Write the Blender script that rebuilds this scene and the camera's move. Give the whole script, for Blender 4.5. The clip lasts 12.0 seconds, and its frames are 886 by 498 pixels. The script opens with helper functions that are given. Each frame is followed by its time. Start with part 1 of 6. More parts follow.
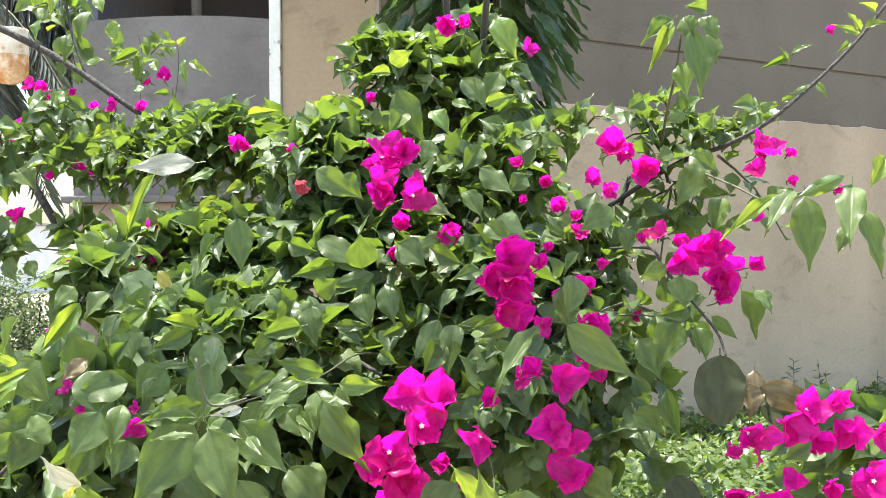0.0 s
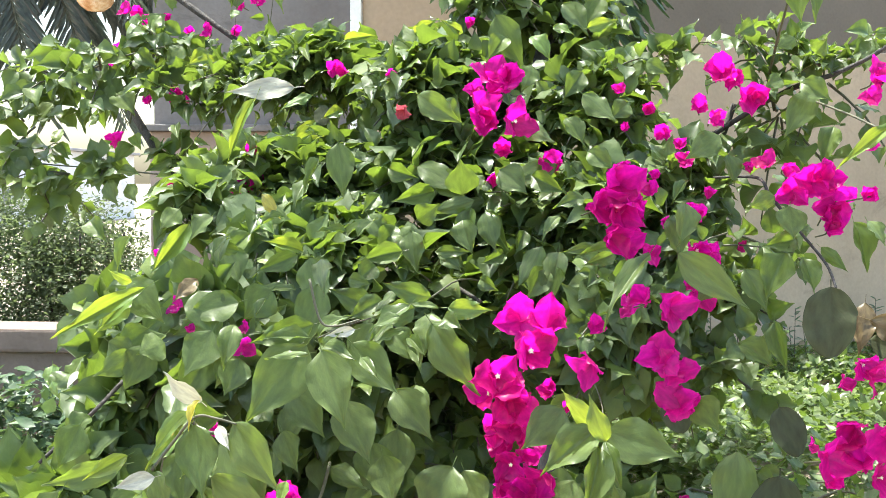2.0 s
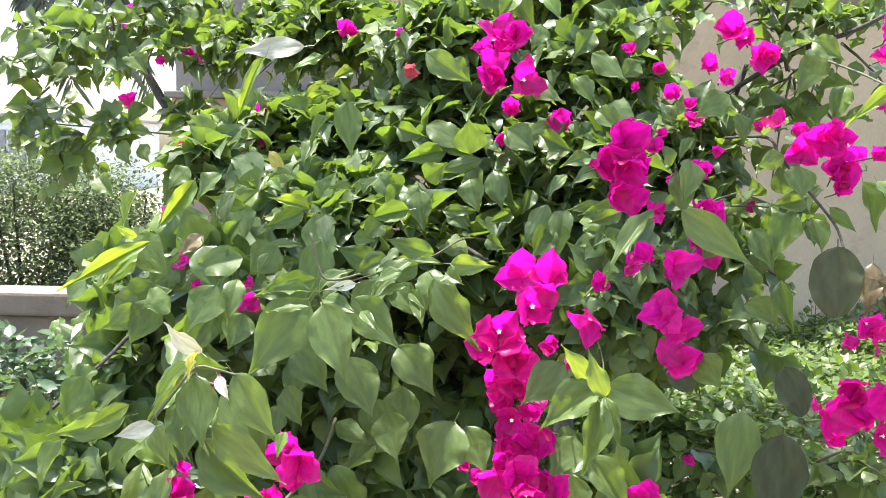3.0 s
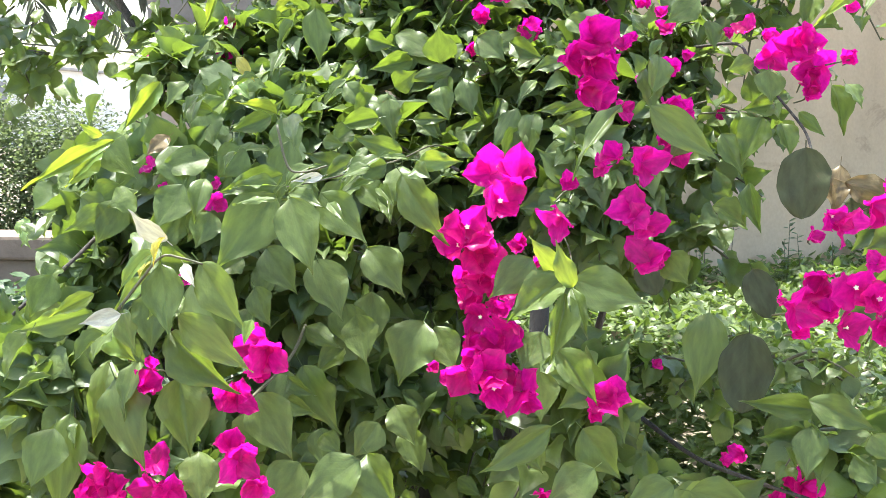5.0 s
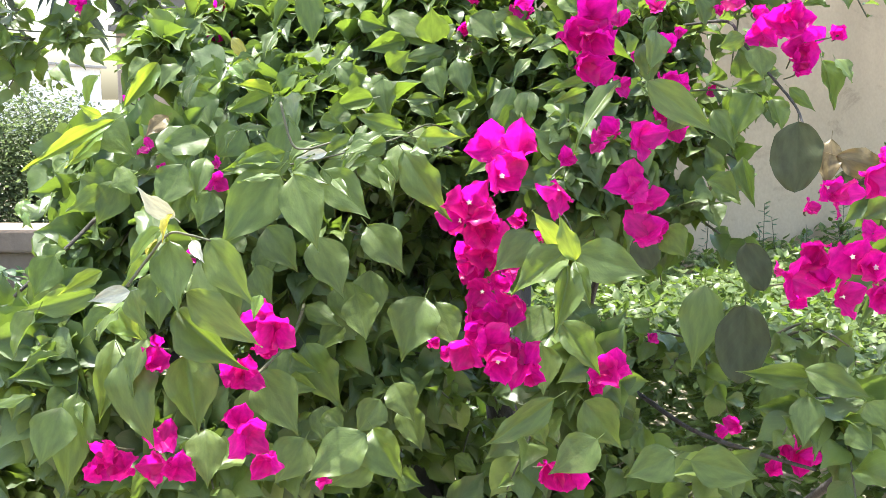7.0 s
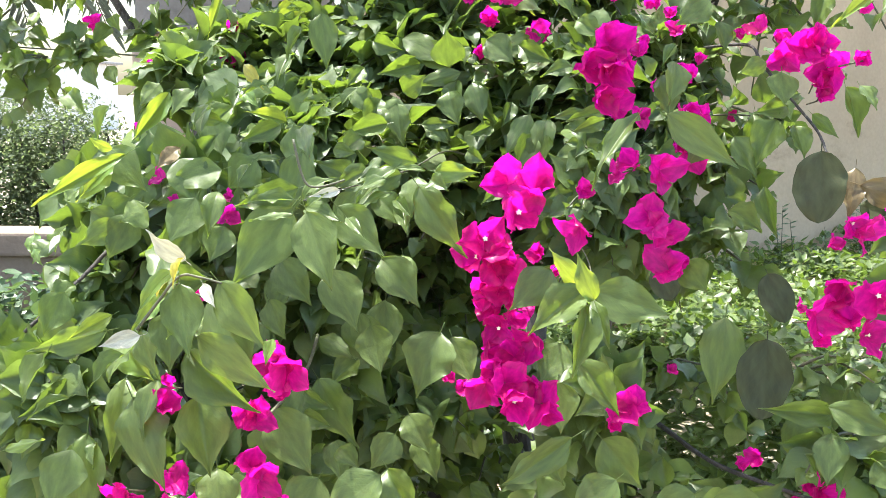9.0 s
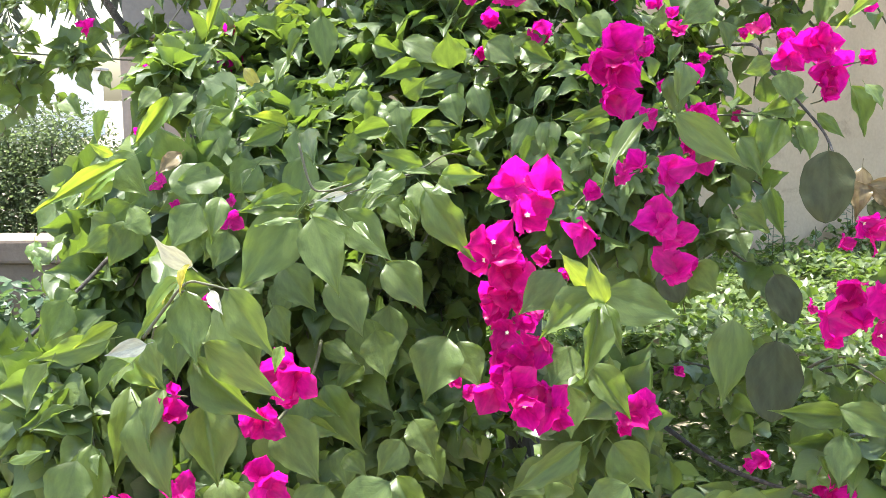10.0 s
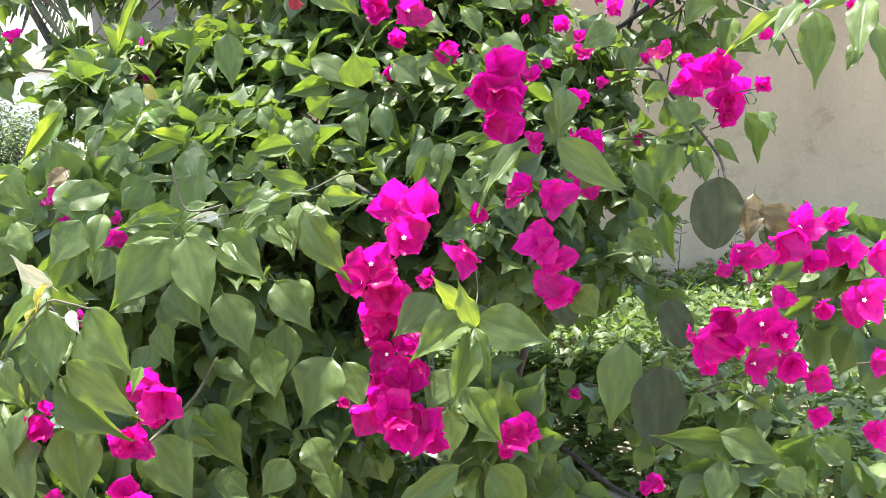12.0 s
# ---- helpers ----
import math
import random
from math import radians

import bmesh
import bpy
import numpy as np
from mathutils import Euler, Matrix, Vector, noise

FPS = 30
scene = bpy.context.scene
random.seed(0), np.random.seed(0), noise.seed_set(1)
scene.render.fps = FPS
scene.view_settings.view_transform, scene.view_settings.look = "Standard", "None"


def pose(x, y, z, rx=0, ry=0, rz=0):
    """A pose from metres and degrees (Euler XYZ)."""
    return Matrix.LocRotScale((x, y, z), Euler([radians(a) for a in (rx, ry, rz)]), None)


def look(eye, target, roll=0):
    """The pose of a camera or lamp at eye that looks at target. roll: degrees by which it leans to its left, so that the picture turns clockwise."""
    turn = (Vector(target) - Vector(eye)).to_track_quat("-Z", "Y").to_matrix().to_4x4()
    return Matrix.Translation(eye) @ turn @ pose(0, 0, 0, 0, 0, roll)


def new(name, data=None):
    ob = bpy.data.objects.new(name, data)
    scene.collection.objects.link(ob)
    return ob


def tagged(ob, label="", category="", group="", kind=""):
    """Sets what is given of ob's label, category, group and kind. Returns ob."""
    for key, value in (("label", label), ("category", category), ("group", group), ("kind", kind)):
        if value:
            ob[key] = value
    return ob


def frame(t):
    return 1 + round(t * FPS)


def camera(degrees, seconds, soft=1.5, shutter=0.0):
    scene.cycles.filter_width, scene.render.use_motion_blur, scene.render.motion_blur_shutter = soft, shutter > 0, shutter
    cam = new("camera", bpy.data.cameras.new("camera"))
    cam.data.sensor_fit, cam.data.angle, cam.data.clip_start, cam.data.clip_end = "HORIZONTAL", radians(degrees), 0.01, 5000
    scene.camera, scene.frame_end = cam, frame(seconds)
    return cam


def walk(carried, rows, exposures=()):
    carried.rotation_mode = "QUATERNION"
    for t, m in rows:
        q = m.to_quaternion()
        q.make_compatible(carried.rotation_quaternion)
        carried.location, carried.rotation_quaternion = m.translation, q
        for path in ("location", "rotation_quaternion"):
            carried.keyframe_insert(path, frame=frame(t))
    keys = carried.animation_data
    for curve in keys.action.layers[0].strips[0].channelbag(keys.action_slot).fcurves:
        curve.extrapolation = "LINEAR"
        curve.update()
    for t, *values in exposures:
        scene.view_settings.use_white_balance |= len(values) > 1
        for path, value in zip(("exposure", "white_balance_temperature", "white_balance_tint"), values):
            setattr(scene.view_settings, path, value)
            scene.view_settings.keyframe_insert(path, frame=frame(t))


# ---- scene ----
cam = camera(43.3, 12.0, soft=0.7)
walk(cam, [
    (0, look((0.000, -0.000, 1.300), (-0.000, 2.000, 1.300), -0.40)),
    (0.5, look((-0.020, -0.003, 1.301), (-0.031, 1.997, 1.271), -0.62)),
    (1, look((-0.030, 0.000, 1.302), (-0.098, 1.998, 1.243), -0.40)),
    (1.5, look((-0.042, 0.002, 1.300), (-0.139, 1.999, 1.215), 0.10)),
    (2, look((-0.040, 0.004, 1.292), (-0.163, 1.997, 1.172), 0.29)),
    (2.5, look((-0.028, 0.000, 1.281), (-0.167, 1.991, 1.145), 0.91)),
    (3, look((-0.019, 0.004, 1.278), (-0.184, 1.988, 1.105), 0.55)),
    (3.5, look((-0.034, 0.000, 1.253), (-0.175, 1.986, 1.060), 0.62)),
    (5.5, look((-0.005, 0.002, 1.218), (-0.124, 1.981, 0.953), 0.48)),
    (6, look((-0.023, -0.000, 1.213), (-0.132, 1.979, 0.944), 0.33)),
    (6.5, look((-0.015, 0.002, 1.224), (-0.106, 1.981, 0.945), 0.02)),
    (7, look((-0.038, -0.011, 1.209), (-0.111, 1.970, 0.938), -0.01)),
    (7.5, look((-0.036, -0.010, 1.231), (-0.128, 1.969, 0.958), 0.09)),
    (9.5, look((-0.043, 0.022, 1.246), (-0.144, 2.000, 0.965), -0.15)),
    (10, look((-0.058, 0.026, 1.245), (-0.137, 2.005, 0.970), -0.60)),
    (10.5, look((-0.061, 0.027, 1.225), (-0.088, 2.009, 0.962), -0.07)),
    (11, look((-0.036, 0.020, 1.211), (-0.071, 2.004, 0.962), 0.38)),
    (11.5, look((-0.020, 0.028, 1.234), (-0.064, 2.012, 0.991), 0.58)),
    (12, look((0.041, 0.029, 1.256), (-0.010, 2.012, 0.999), 0.39)),
], exposures=[(0.0, 2.06, 6300, 3), (3.5, 2.19, 6300, 3), (5.5, 2.28, 6300, 3), (9.5, 2.26, 6300, 3), (10.5, 2.20, 6300, 3), (12.0, 2.18, 6300, 3)])

# ---- light ----
SUN_UP, SUN_TURN = radians(77), radians(-50)      # height; turn from straight ahead, to the left is negative
world = bpy.data.worlds.new("sky")
scene.world = world
world.use_nodes = True
wn = world.node_tree
sky = wn.nodes.new("ShaderNodeTexSky")
sky.sky_type, sky.sun_disc, sky.sun_elevation, sky.sun_rotation = "NISHITA", False, SUN_UP, SUN_TURN
sky.dust_density, sky.air_density = 3.5, 1.3
wn.links.new(sky.outputs[0], wn.nodes["Background"].inputs[0])
wn.nodes["Background"].inputs[1].default_value = 0.15
sun = new("sun", bpy.data.lights.new("sun", "SUN"))
sun.data.energy, sun.data.angle, sun.data.color = 4.1, radians(0.55), (1.0, 0.95, 0.86)
to_sun = Vector((math.sin(SUN_TURN) * math.cos(SUN_UP), math.cos(SUN_TURN) * math.cos(SUN_UP), math.sin(SUN_UP)))
sun.matrix_world = look(to_sun * 30, (0, 0, 0))


# ---- materials ----
def nodes_of(name):
    m = bpy.data.materials.new(name)
    m.use_nodes = True
    n = m.node_tree.nodes
    n.clear()
    return m, n, m.node_tree.links


def ramp(n, stops):
    r = n.new("ShaderNodeValToRGB")
    while len(r.color_ramp.elements) < len(stops):
        r.color_ramp.elements.new(0.5)
    for e, (p, c) in zip(r.color_ramp.elements, stops):
        e.position, e.color = p, (*c, 1)
    return r


def leaf_material(name, dark, mid, light, through_col, single, rough=0.50, trans=0.42, vein=0.24, gloss=0.36, pucker_depth=0.003):
    """Leaf blade: two-scale colour, side veins, waxy gloss and light that passes through."""
    m, n, l = nodes_of(name)
    rnd = n.new("ShaderNodeObjectInfo").outputs["Random"] if single else n.new("ShaderNodeNewGeometry").outputs["Random Per Island"]
    tone = ramp(n, [(0.0, dark), (0.55, mid), (1.0, light)])
    l.new(rnd, tone.inputs[0])
    uv = n.new("ShaderNodeUVMap")
    sep = n.new("ShaderNodeSeparateXYZ")
    l.new(uv.outputs[0], sep.inputs[0])
    side = n.new("ShaderNodeMath"); side.operation = "ABSOLUTE"
    l.new(sep.outputs[0], side.inputs[0])
    slant = n.new("ShaderNodeMath"); slant.operation = "MULTIPLY_ADD"
    slant.inputs[1].default_value = -0.45
    l.new(side.outputs[0], slant.inputs[0]); l.new(sep.outputs[1], slant.inputs[2])
    wave = n.new("ShaderNodeMath"); wave.operation = "MULTIPLY"; wave.inputs[1].default_value = 44.0
    l.new(slant.outputs[0], wave.inputs[0])
    sine = n.new("ShaderNodeMath"); sine.operation = "SINE"
    l.new(wave.outputs[0], sine.inputs[0])
    vr = ramp(n, [(0.0, (0, 0, 0)), (0.86, (0.0, 0.0, 0.0)), (1.0, (1, 1, 1))])
    mapr = n.new("ShaderNodeMath"); mapr.operation = "MULTIPLY_ADD"; mapr.inputs[1].default_value = 0.5; mapr.inputs[2].default_value = 0.5
    l.new(sine.outputs[0], mapr.inputs[0]); l.new(mapr.outputs[0], vr.inputs[0])
    mid_rib = ramp(n, [(0.0, (1, 1, 1)), (0.07, (0, 0, 0))])
    l.new(side.outputs[0], mid_rib.inputs[0])
    veins = n.new("ShaderNodeMath"); veins.operation = "MAXIMUM"
    l.new(vr.outputs[0], veins.inputs[0]); l.new(mid_rib.outputs[0], veins.inputs[1])
    tex = n.new("ShaderNodeTexCoord")
    big = n.new("ShaderNodeTexNoise"); big.inputs["Scale"].default_value = 28.0; big.inputs["Detail"].default_value = 4
    l.new(tex.outputs["Object"] if not single else uv.outputs[0], big.inputs["Vector"])
    if single:
        big.inputs["Scale"].default_value = 2.4
    blot = ramp(n, [(0.35, (0.78, 0.78, 0.78)), (0.65, (1.18, 1.18, 1.1))])
    l.new(big.outputs[0], blot.inputs[0])
    mul = n.new("ShaderNodeMix"); mul.data_type, mul.blend_type = "RGBA", "MULTIPLY"
    mul.inputs[0].default_value = 1.0
    l.new(tone.outputs[0], mul.inputs[6]); l.new(blot.outputs[0], mul.inputs[7])
    vmix = n.new("ShaderNodeMix"); vmix.data_type = "RGBA"
    vf = n.new("ShaderNodeMath"); vf.operation = "MULTIPLY"; vf.inputs[1].default_value = 0.32 * vein
    l.new(veins.outputs[0], vf.inputs[0]); l.new(vf.outputs[0], vmix.inputs[0])
    l.new(mul.outputs[2], vmix.inputs[6]); vmix.inputs[7].default_value = (*[min(1, c * 1.7) for c in light], 1)
    bump = n.new("ShaderNodeBump"); bump.inputs["Strength"].default_value = 0.35 * vein; bump.inputs["Distance"].default_value = 0.004
    bump.invert = True
    l.new(veins.outputs[0], bump.inputs["Height"])
    pucker = n.new("ShaderNodeTexNoise"); pucker.inputs["Scale"].default_value = 5.0; pucker.inputs["Detail"].default_value = 3
    off = n.new("ShaderNodeVectorMath"); off.operation = "ADD"      # every blade puckers in its own way
    narrow = n.new("ShaderNodeVectorMath"); narrow.operation = "MULTIPLY"; narrow.inputs[1].default_value = (0.34, 1.0, 1.0)
    l.new(uv.outputs[0], narrow.inputs[0])
    l.new(narrow.outputs[0], off.inputs[0]); l.new(rnd, off.inputs[1])
    l.new(off.outputs[0], pucker.inputs["Vector"])
    quilt = n.new("ShaderNodeMath"); quilt.operation = "MULTIPLY_ADD"; quilt.inputs[1].default_value = 0.025
    l.new(mapr.outputs[0], quilt.inputs[0]); l.new(pucker.outputs[0], quilt.inputs[2])
    relief = n.new("ShaderNodeBump"); relief.inputs["Strength"].default_value = 0.6; relief.inputs["Distance"].default_value = pucker_depth
    l.new(quilt.outputs[0], relief.inputs["Height"]); l.new(relief.outputs[0], bump.inputs["Normal"])
    body = n.new("ShaderNodeBsdfPrincipled")
    body.inputs["Roughness"].default_value = rough
    body.inputs["Specular IOR Level"].default_value = 0.6 * gloss
    body.inputs["Coat Weight"].default_value, body.inputs["Coat Roughness"].default_value = min(0.6, 4.0 * gloss), 0.36
    l.new(vmix.outputs[2], body.inputs["Base Color"]); l.new(bump.outputs[0], body.inputs["Normal"])
    glow = n.new("ShaderNodeBsdfTranslucent")
    tint = n.new("ShaderNodeMix"); tint.data_type, tint.blend_type = "RGBA", "MULTIPLY"; tint.inputs[0].default_value = 1.0
    l.new(blot.outputs[0], tint.inputs[6]); tint.inputs[7].default_value = (*through_col, 1)
    l.new(tint.outputs[2], glow.inputs[0])
    mix = n.new("ShaderNodeMixShader"); mix.inputs[0].default_value = trans
    l.new(body.outputs[0], mix.inputs[1]); l.new(glow.outputs[0], mix.inputs[2])
    out = n.new("ShaderNodeOutputMaterial")
    l.new(mix.outputs[0], out.inputs[0])
    return m


def rough_material(name, stops, scale=3.0, fine=60.0, rough=0.85, bump=0.3, stretch=(1, 1, 1), streaks=0.0, metal=0.0):
    """Plaster, concrete, bark, soil: a ramp over coarse noise, fine grain, stains and relief."""
    m, n, l = nodes_of(name)
    tex = n.new("ShaderNodeTexCoord")
    mp = n.new("ShaderNodeMapping"); mp.inputs["Scale"].default_value = stretch
    l.new(tex.outputs["Object"], mp.inputs[0])
    a = n.new("ShaderNodeTexNoise"); a.inputs["Scale"].default_value = scale; a.inputs["Detail"].default_value = 7; a.inputs["Roughness"].default_value = 0.62
    b = n.new("ShaderNodeTexNoise"); b.inputs["Scale"].default_value = fine; b.inputs["Detail"].default_value = 5
    for t in (a, b):
        l.new(mp.outputs[0], t.inputs["Vector"])
    r = ramp(n, stops)
    l.new(a.outputs[0], r.inputs[0])
    grain = ramp(n, [(0.3, (0.93, 0.93, 0.93)), (0.7, (1.05, 1.05, 1.05))])
    l.new(b.outputs[0], grain.inputs[0])
    mul = n.new("ShaderNodeMix"); mul.data_type, mul.blend_type = "RGBA", "MULTIPLY"; mul.inputs[0].default_value = 1.0
    l.new(r.outputs[0], mul.inputs[6]); l.new(grain.outputs[0], mul.inputs[7])
    col = mul.outputs[2]
    if streaks:
        mp2 = n.new("ShaderNodeMapping"); mp2.inputs["Scale"].default_value = (1.1, 1.1, 0.3)
        l.new(tex.outputs["Object"], mp2.inputs[0])
        s = n.new("ShaderNodeTexNoise"); s.inputs["Scale"].default_value = 2.2; s.inputs["Detail"].default_value = 6
        l.new(mp2.outputs[0], s.inputs["Vector"])
        sr = ramp(n, [(0.42, (1, 1, 1)), (0.75, (1 - streaks, 1 - streaks * 1.03, 1 - streaks * 1.1))])
        l.new(s.outputs[0], sr.inputs[0])
        m2 = n.new("ShaderNodeMix"); m2.data_type, m2.blend_type = "RGBA", "MULTIPLY"; m2.inputs[0].default_value = 1.0
        l.new(col, m2.inputs[6]); l.new(sr.outputs[0], m2.inputs[7])
        col = m2.outputs[2]
        blotch = n.new("ShaderNodeTexNoise"); blotch.inputs["Scale"].default_value = 2.6; blotch.inputs["Detail"].default_value = 9; blotch.inputs["Roughness"].default_value = 0.7; blotch.inputs["Distortion"].default_value = 0.6
        mp3 = n.new("ShaderNodeMapping"); mp3.inputs["Scale"].default_value = (1, 1, 2.2); mp3.inputs["Location"].default_value = (3.1, 1.7, 0.4)
        l.new(tex.outputs["Object"], mp3.inputs[0]); l.new(mp3.outputs[0], blotch.inputs["Vector"])
        br = ramp(n, [(0.56, (1, 1, 1)), (0.68, (1 - 1.2 * streaks, 1 - 1.25 * streaks, 1 - 1.3 * streaks))])
        l.new(blotch.outputs[0], br.inputs[0])
        m3 = n.new("ShaderNodeMix"); m3.data_type, m3.blend_type = "RGBA", "MULTIPLY"; m3.inputs[0].default_value = 1.0
        l.new(col, m3.inputs[6]); l.new(br.outputs[0], m3.inputs[7])
        col = m3.outputs[2]
    add = n.new("ShaderNodeMath"); add.operation = "MULTIPLY_ADD"; add.inputs[1].default_value = 0.5
    l.new(b.outputs[0], add.inputs[0]); l.new(a.outputs[0], add.inputs[2])
    bp = n.new("ShaderNodeBump"); bp.inputs["Strength"].default_value = bump; bp.inputs["Distance"].default_value = 0.02
    l.new(add.outputs[0], bp.inputs["Height"])
    s = n.new("ShaderNodeBsdfPrincipled")
    s.inputs["Roughness"].default_value, s.inputs["Metallic"].default_value = rough, metal
    l.new(col, s.inputs["Base Color"]); l.new(bp.outputs[0], s.inputs["Normal"])
    out = n.new("ShaderNodeOutputMaterial")
    l.new(s.outputs[0], out.inputs[0])
    return m


GREEN = ((0.069, 0.098, 0.032), (0.084, 0.116, 0.038), (0.105, 0.140, 0.046))
LEAF = {
    "green": leaf_material("leaf_green", *GREEN, (0.20, 0.29, 0.025), True, trans=0.36, rough=0.6, gloss=0.13),
    "young": leaf_material("leaf_young", (0.07, 0.13, 0.035), (0.10, 0.17, 0.04), (0.13, 0.21, 0.05), (0.32, 0.38, 0.03), True, trans=0.45),
    "dull": leaf_material("leaf_dull", (0.042, 0.049, 0.027), (0.051, 0.058, 0.032), (0.062, 0.068, 0.037), (0.06, 0.07, 0.025), True, rough=0.8, trans=0.2, vein=0.14, gloss=0.05, pucker_depth=0.0016),
    "yellow": leaf_material("leaf_yellow", (0.27, 0.24, 0.03), (0.33, 0.29, 0.04), (0.40, 0.34, 0.05), (0.5, 0.42, 0.03), True, rough=0.5),
    # cream blade; on the front spray its colour stands in for sunlight
    "pale": leaf_material("leaf_pale", (0.34, 0.33, 0.27), (0.39, 0.38, 0.32), (0.44, 0.43, 0.37), (0.30, 0.30, 0.2), True, rough=0.7, trans=0.2, gloss=0.15),
    "brown": leaf_material("leaf_brown", (0.12, 0.085, 0.042), (0.17, 0.122, 0.060), (0.215, 0.158, 0.078), (0.15, 0.10, 0.04), True, rough=0.75, trans=0.3, gloss=0.2),
}
FOLIAGE = leaf_material("foliage_green", (0.062, 0.092, 0.037), (0.080, 0.116, 0.046), (0.140, 0.185, 0.055), (0.16, 0.235, 0.025), False, trans=0.40, rough=0.55, gloss=0.18)
HEDGE_LEAF = leaf_material("hedge_green", (0.052, 0.078, 0.024), (0.084, 0.117, 0.034), (0.135, 0.172, 0.055), (0.16, 0.24, 0.03), False, rough=0.55, trans=0.35, vein=0.3, gloss=0.2)
GREY_LEAF = leaf_material("grey_shrub_green", (0.062, 0.082, 0.047), (0.080, 0.103, 0.058), (0.102, 0.128, 0.070), (0.17, 0.22, 0.09), False, rough=0.85, trans=0.52, vein=0.2, gloss=0.1)
DARK_LEAF = leaf_material("dark_tree_green", (0.038, 0.065, 0.035), (0.055, 0.09, 0.047), (0.08, 0.125, 0.06), (0.12, 0.19, 0.05), False, rough=0.45, trans=0.3)
# palm fronds greyed and blued so that the colour carries the haze
PALM_HAZE_LEAF = leaf_material("palm_haze_grey", (0.10, 0.115, 0.115), (0.13, 0.15, 0.145), (0.17, 0.19, 0.18), (0.12, 0.15, 0.10), False, rough=0.7, trans=0.25, vein=0.1, gloss=0.1)
BRACT = leaf_material("bract_magenta", (0.33, 0.004, 0.085), (0.42, 0.005, 0.15), (0.51, 0.006, 0.25), (0.74, 0.005, 0.40), True, rough=0.65, trans=0.55, vein=0.35, gloss=0.12)
FADED = leaf_material("bract_faded", (0.36, 0.06, 0.09), (0.40, 0.08, 0.10), (0.44, 0.10, 0.11), (0.42, 0.07, 0.10), True, rough=0.7, trans=0.4, vein=0.35, gloss=0.1)
FLORET = rough_material("floret_cream", [(0.3, (0.75, 0.72, 0.55)), (0.7, (0.85, 0.82, 0.70))], 40, 200, 0.6, 0.05)
STEM_GREEN = rough_material("stem_green", [(0.3, (0.045, 0.05, 0.022)), (0.7, (0.085, 0.075, 0.04))], 30, 300, 0.6, 0.2)
BARK = rough_material("bark_grey_brown", [(0.3, (0.024, 0.02, 0.018)), (0.7, (0.058, 0.048, 0.043))], 18, 160, 0.85, 0.6, (1, 1, 0.4))
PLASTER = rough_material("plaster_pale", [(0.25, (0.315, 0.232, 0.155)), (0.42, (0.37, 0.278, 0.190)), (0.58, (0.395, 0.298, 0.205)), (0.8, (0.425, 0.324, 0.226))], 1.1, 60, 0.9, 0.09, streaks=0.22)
DARK_GREY = rough_material("dark_grey", [(0.25, (0.104, 0.083, 0.063)), (0.5, (0.126, 0.102, 0.079)), (0.8, (0.149, 0.122, 0.095))], 1.1, 60, 0.92, 0.06, streaks=0.16)
# grey plaster with the shade on the parapet mixed into its colour
PARAPET_SHADE_GREY = rough_material("parapet_shade_grey", [(0.3, (0.155, 0.138, 0.125)), (0.5, (0.19, 0.17, 0.155)), (0.7, (0.225, 0.203, 0.188))], 2.2, 40, 0.92, 0.3, streaks=0.22)
# room walls coloured dark to stand in for the dimness indoors
ROOM_SHADE_GREY = rough_material("room_shade_grey", [(0.3, (0.10, 0.10, 0.12)), (0.7, (0.15, 0.15, 0.17))], 1.0, 30, 0.9, 0.1)
BROWN_WALL = rough_material("wall_brown_paint", [(0.3, (0.33, 0.24, 0.19)), (0.7, (0.44, 0.33, 0.27))], 1.5, 45, 0.88, 0.2, streaks=0.2)
WHITE = rough_material("white_paint_chipped", [(0.38, (0.10, 0.09, 0.08)), (0.42, (0.72, 0.71, 0.68)), (0.8, (0.82, 0.81, 0.78))], 9, 60, 0.6, 0.15)
HOUSE_WHITE = rough_material("house_white", [(0.3, (0.52, 0.52, 0.53)), (0.7, (0.66, 0.66, 0.66))], 1.2, 30, 0.85, 0.1, streaks=0.12)
SHUTTER = rough_material("shutter_dark", [(0.3, (0.12, 0.12, 0.14)), (0.7, (0.2, 0.2, 0.22))], 6, 60, 0.7, 0.1)
# terracotta darkened in its colour for the shade on the planter
TERRACOTTA = rough_material("terracotta", [(0.3, (0.15, 0.105, 0.08)), (0.7, (0.22, 0.16, 0.125))], 5, 60, 0.85, 0.25, streaks=0.15)
STRAW = rough_material("straw_clay", [(0.36, (0.40, 0.17, 0.06)), (0.5, (0.58, 0.33, 0.16)), (0.66, (0.72, 0.58, 0.42))], 24, 90, 0.8, 0.35)
CREAM = rough_material("cream_glaze", [(0.35, (0.50, 0.33, 0.18)), (0.5, (0.66, 0.58, 0.46)), (0.7, (0.74, 0.69, 0.60))], 22, 90, 0.7, 0.2)
# pale tone picked to bounce fill light up into the leaves
SOIL = rough_material("soil", [(0.3, (0.20, 0.16, 0.12)), (0.6, (0.28, 0.23, 0.175)), (0.8, (0.33, 0.28, 0.215))], 1.2, 25, 0.95, 0.6)
ROOF = rough_material("roof_grey", [(0.3, (0.20, 0.19, 0.19)), (0.7, (0.30, 0.29, 0.28))], 3, 40, 0.9, 0.3)


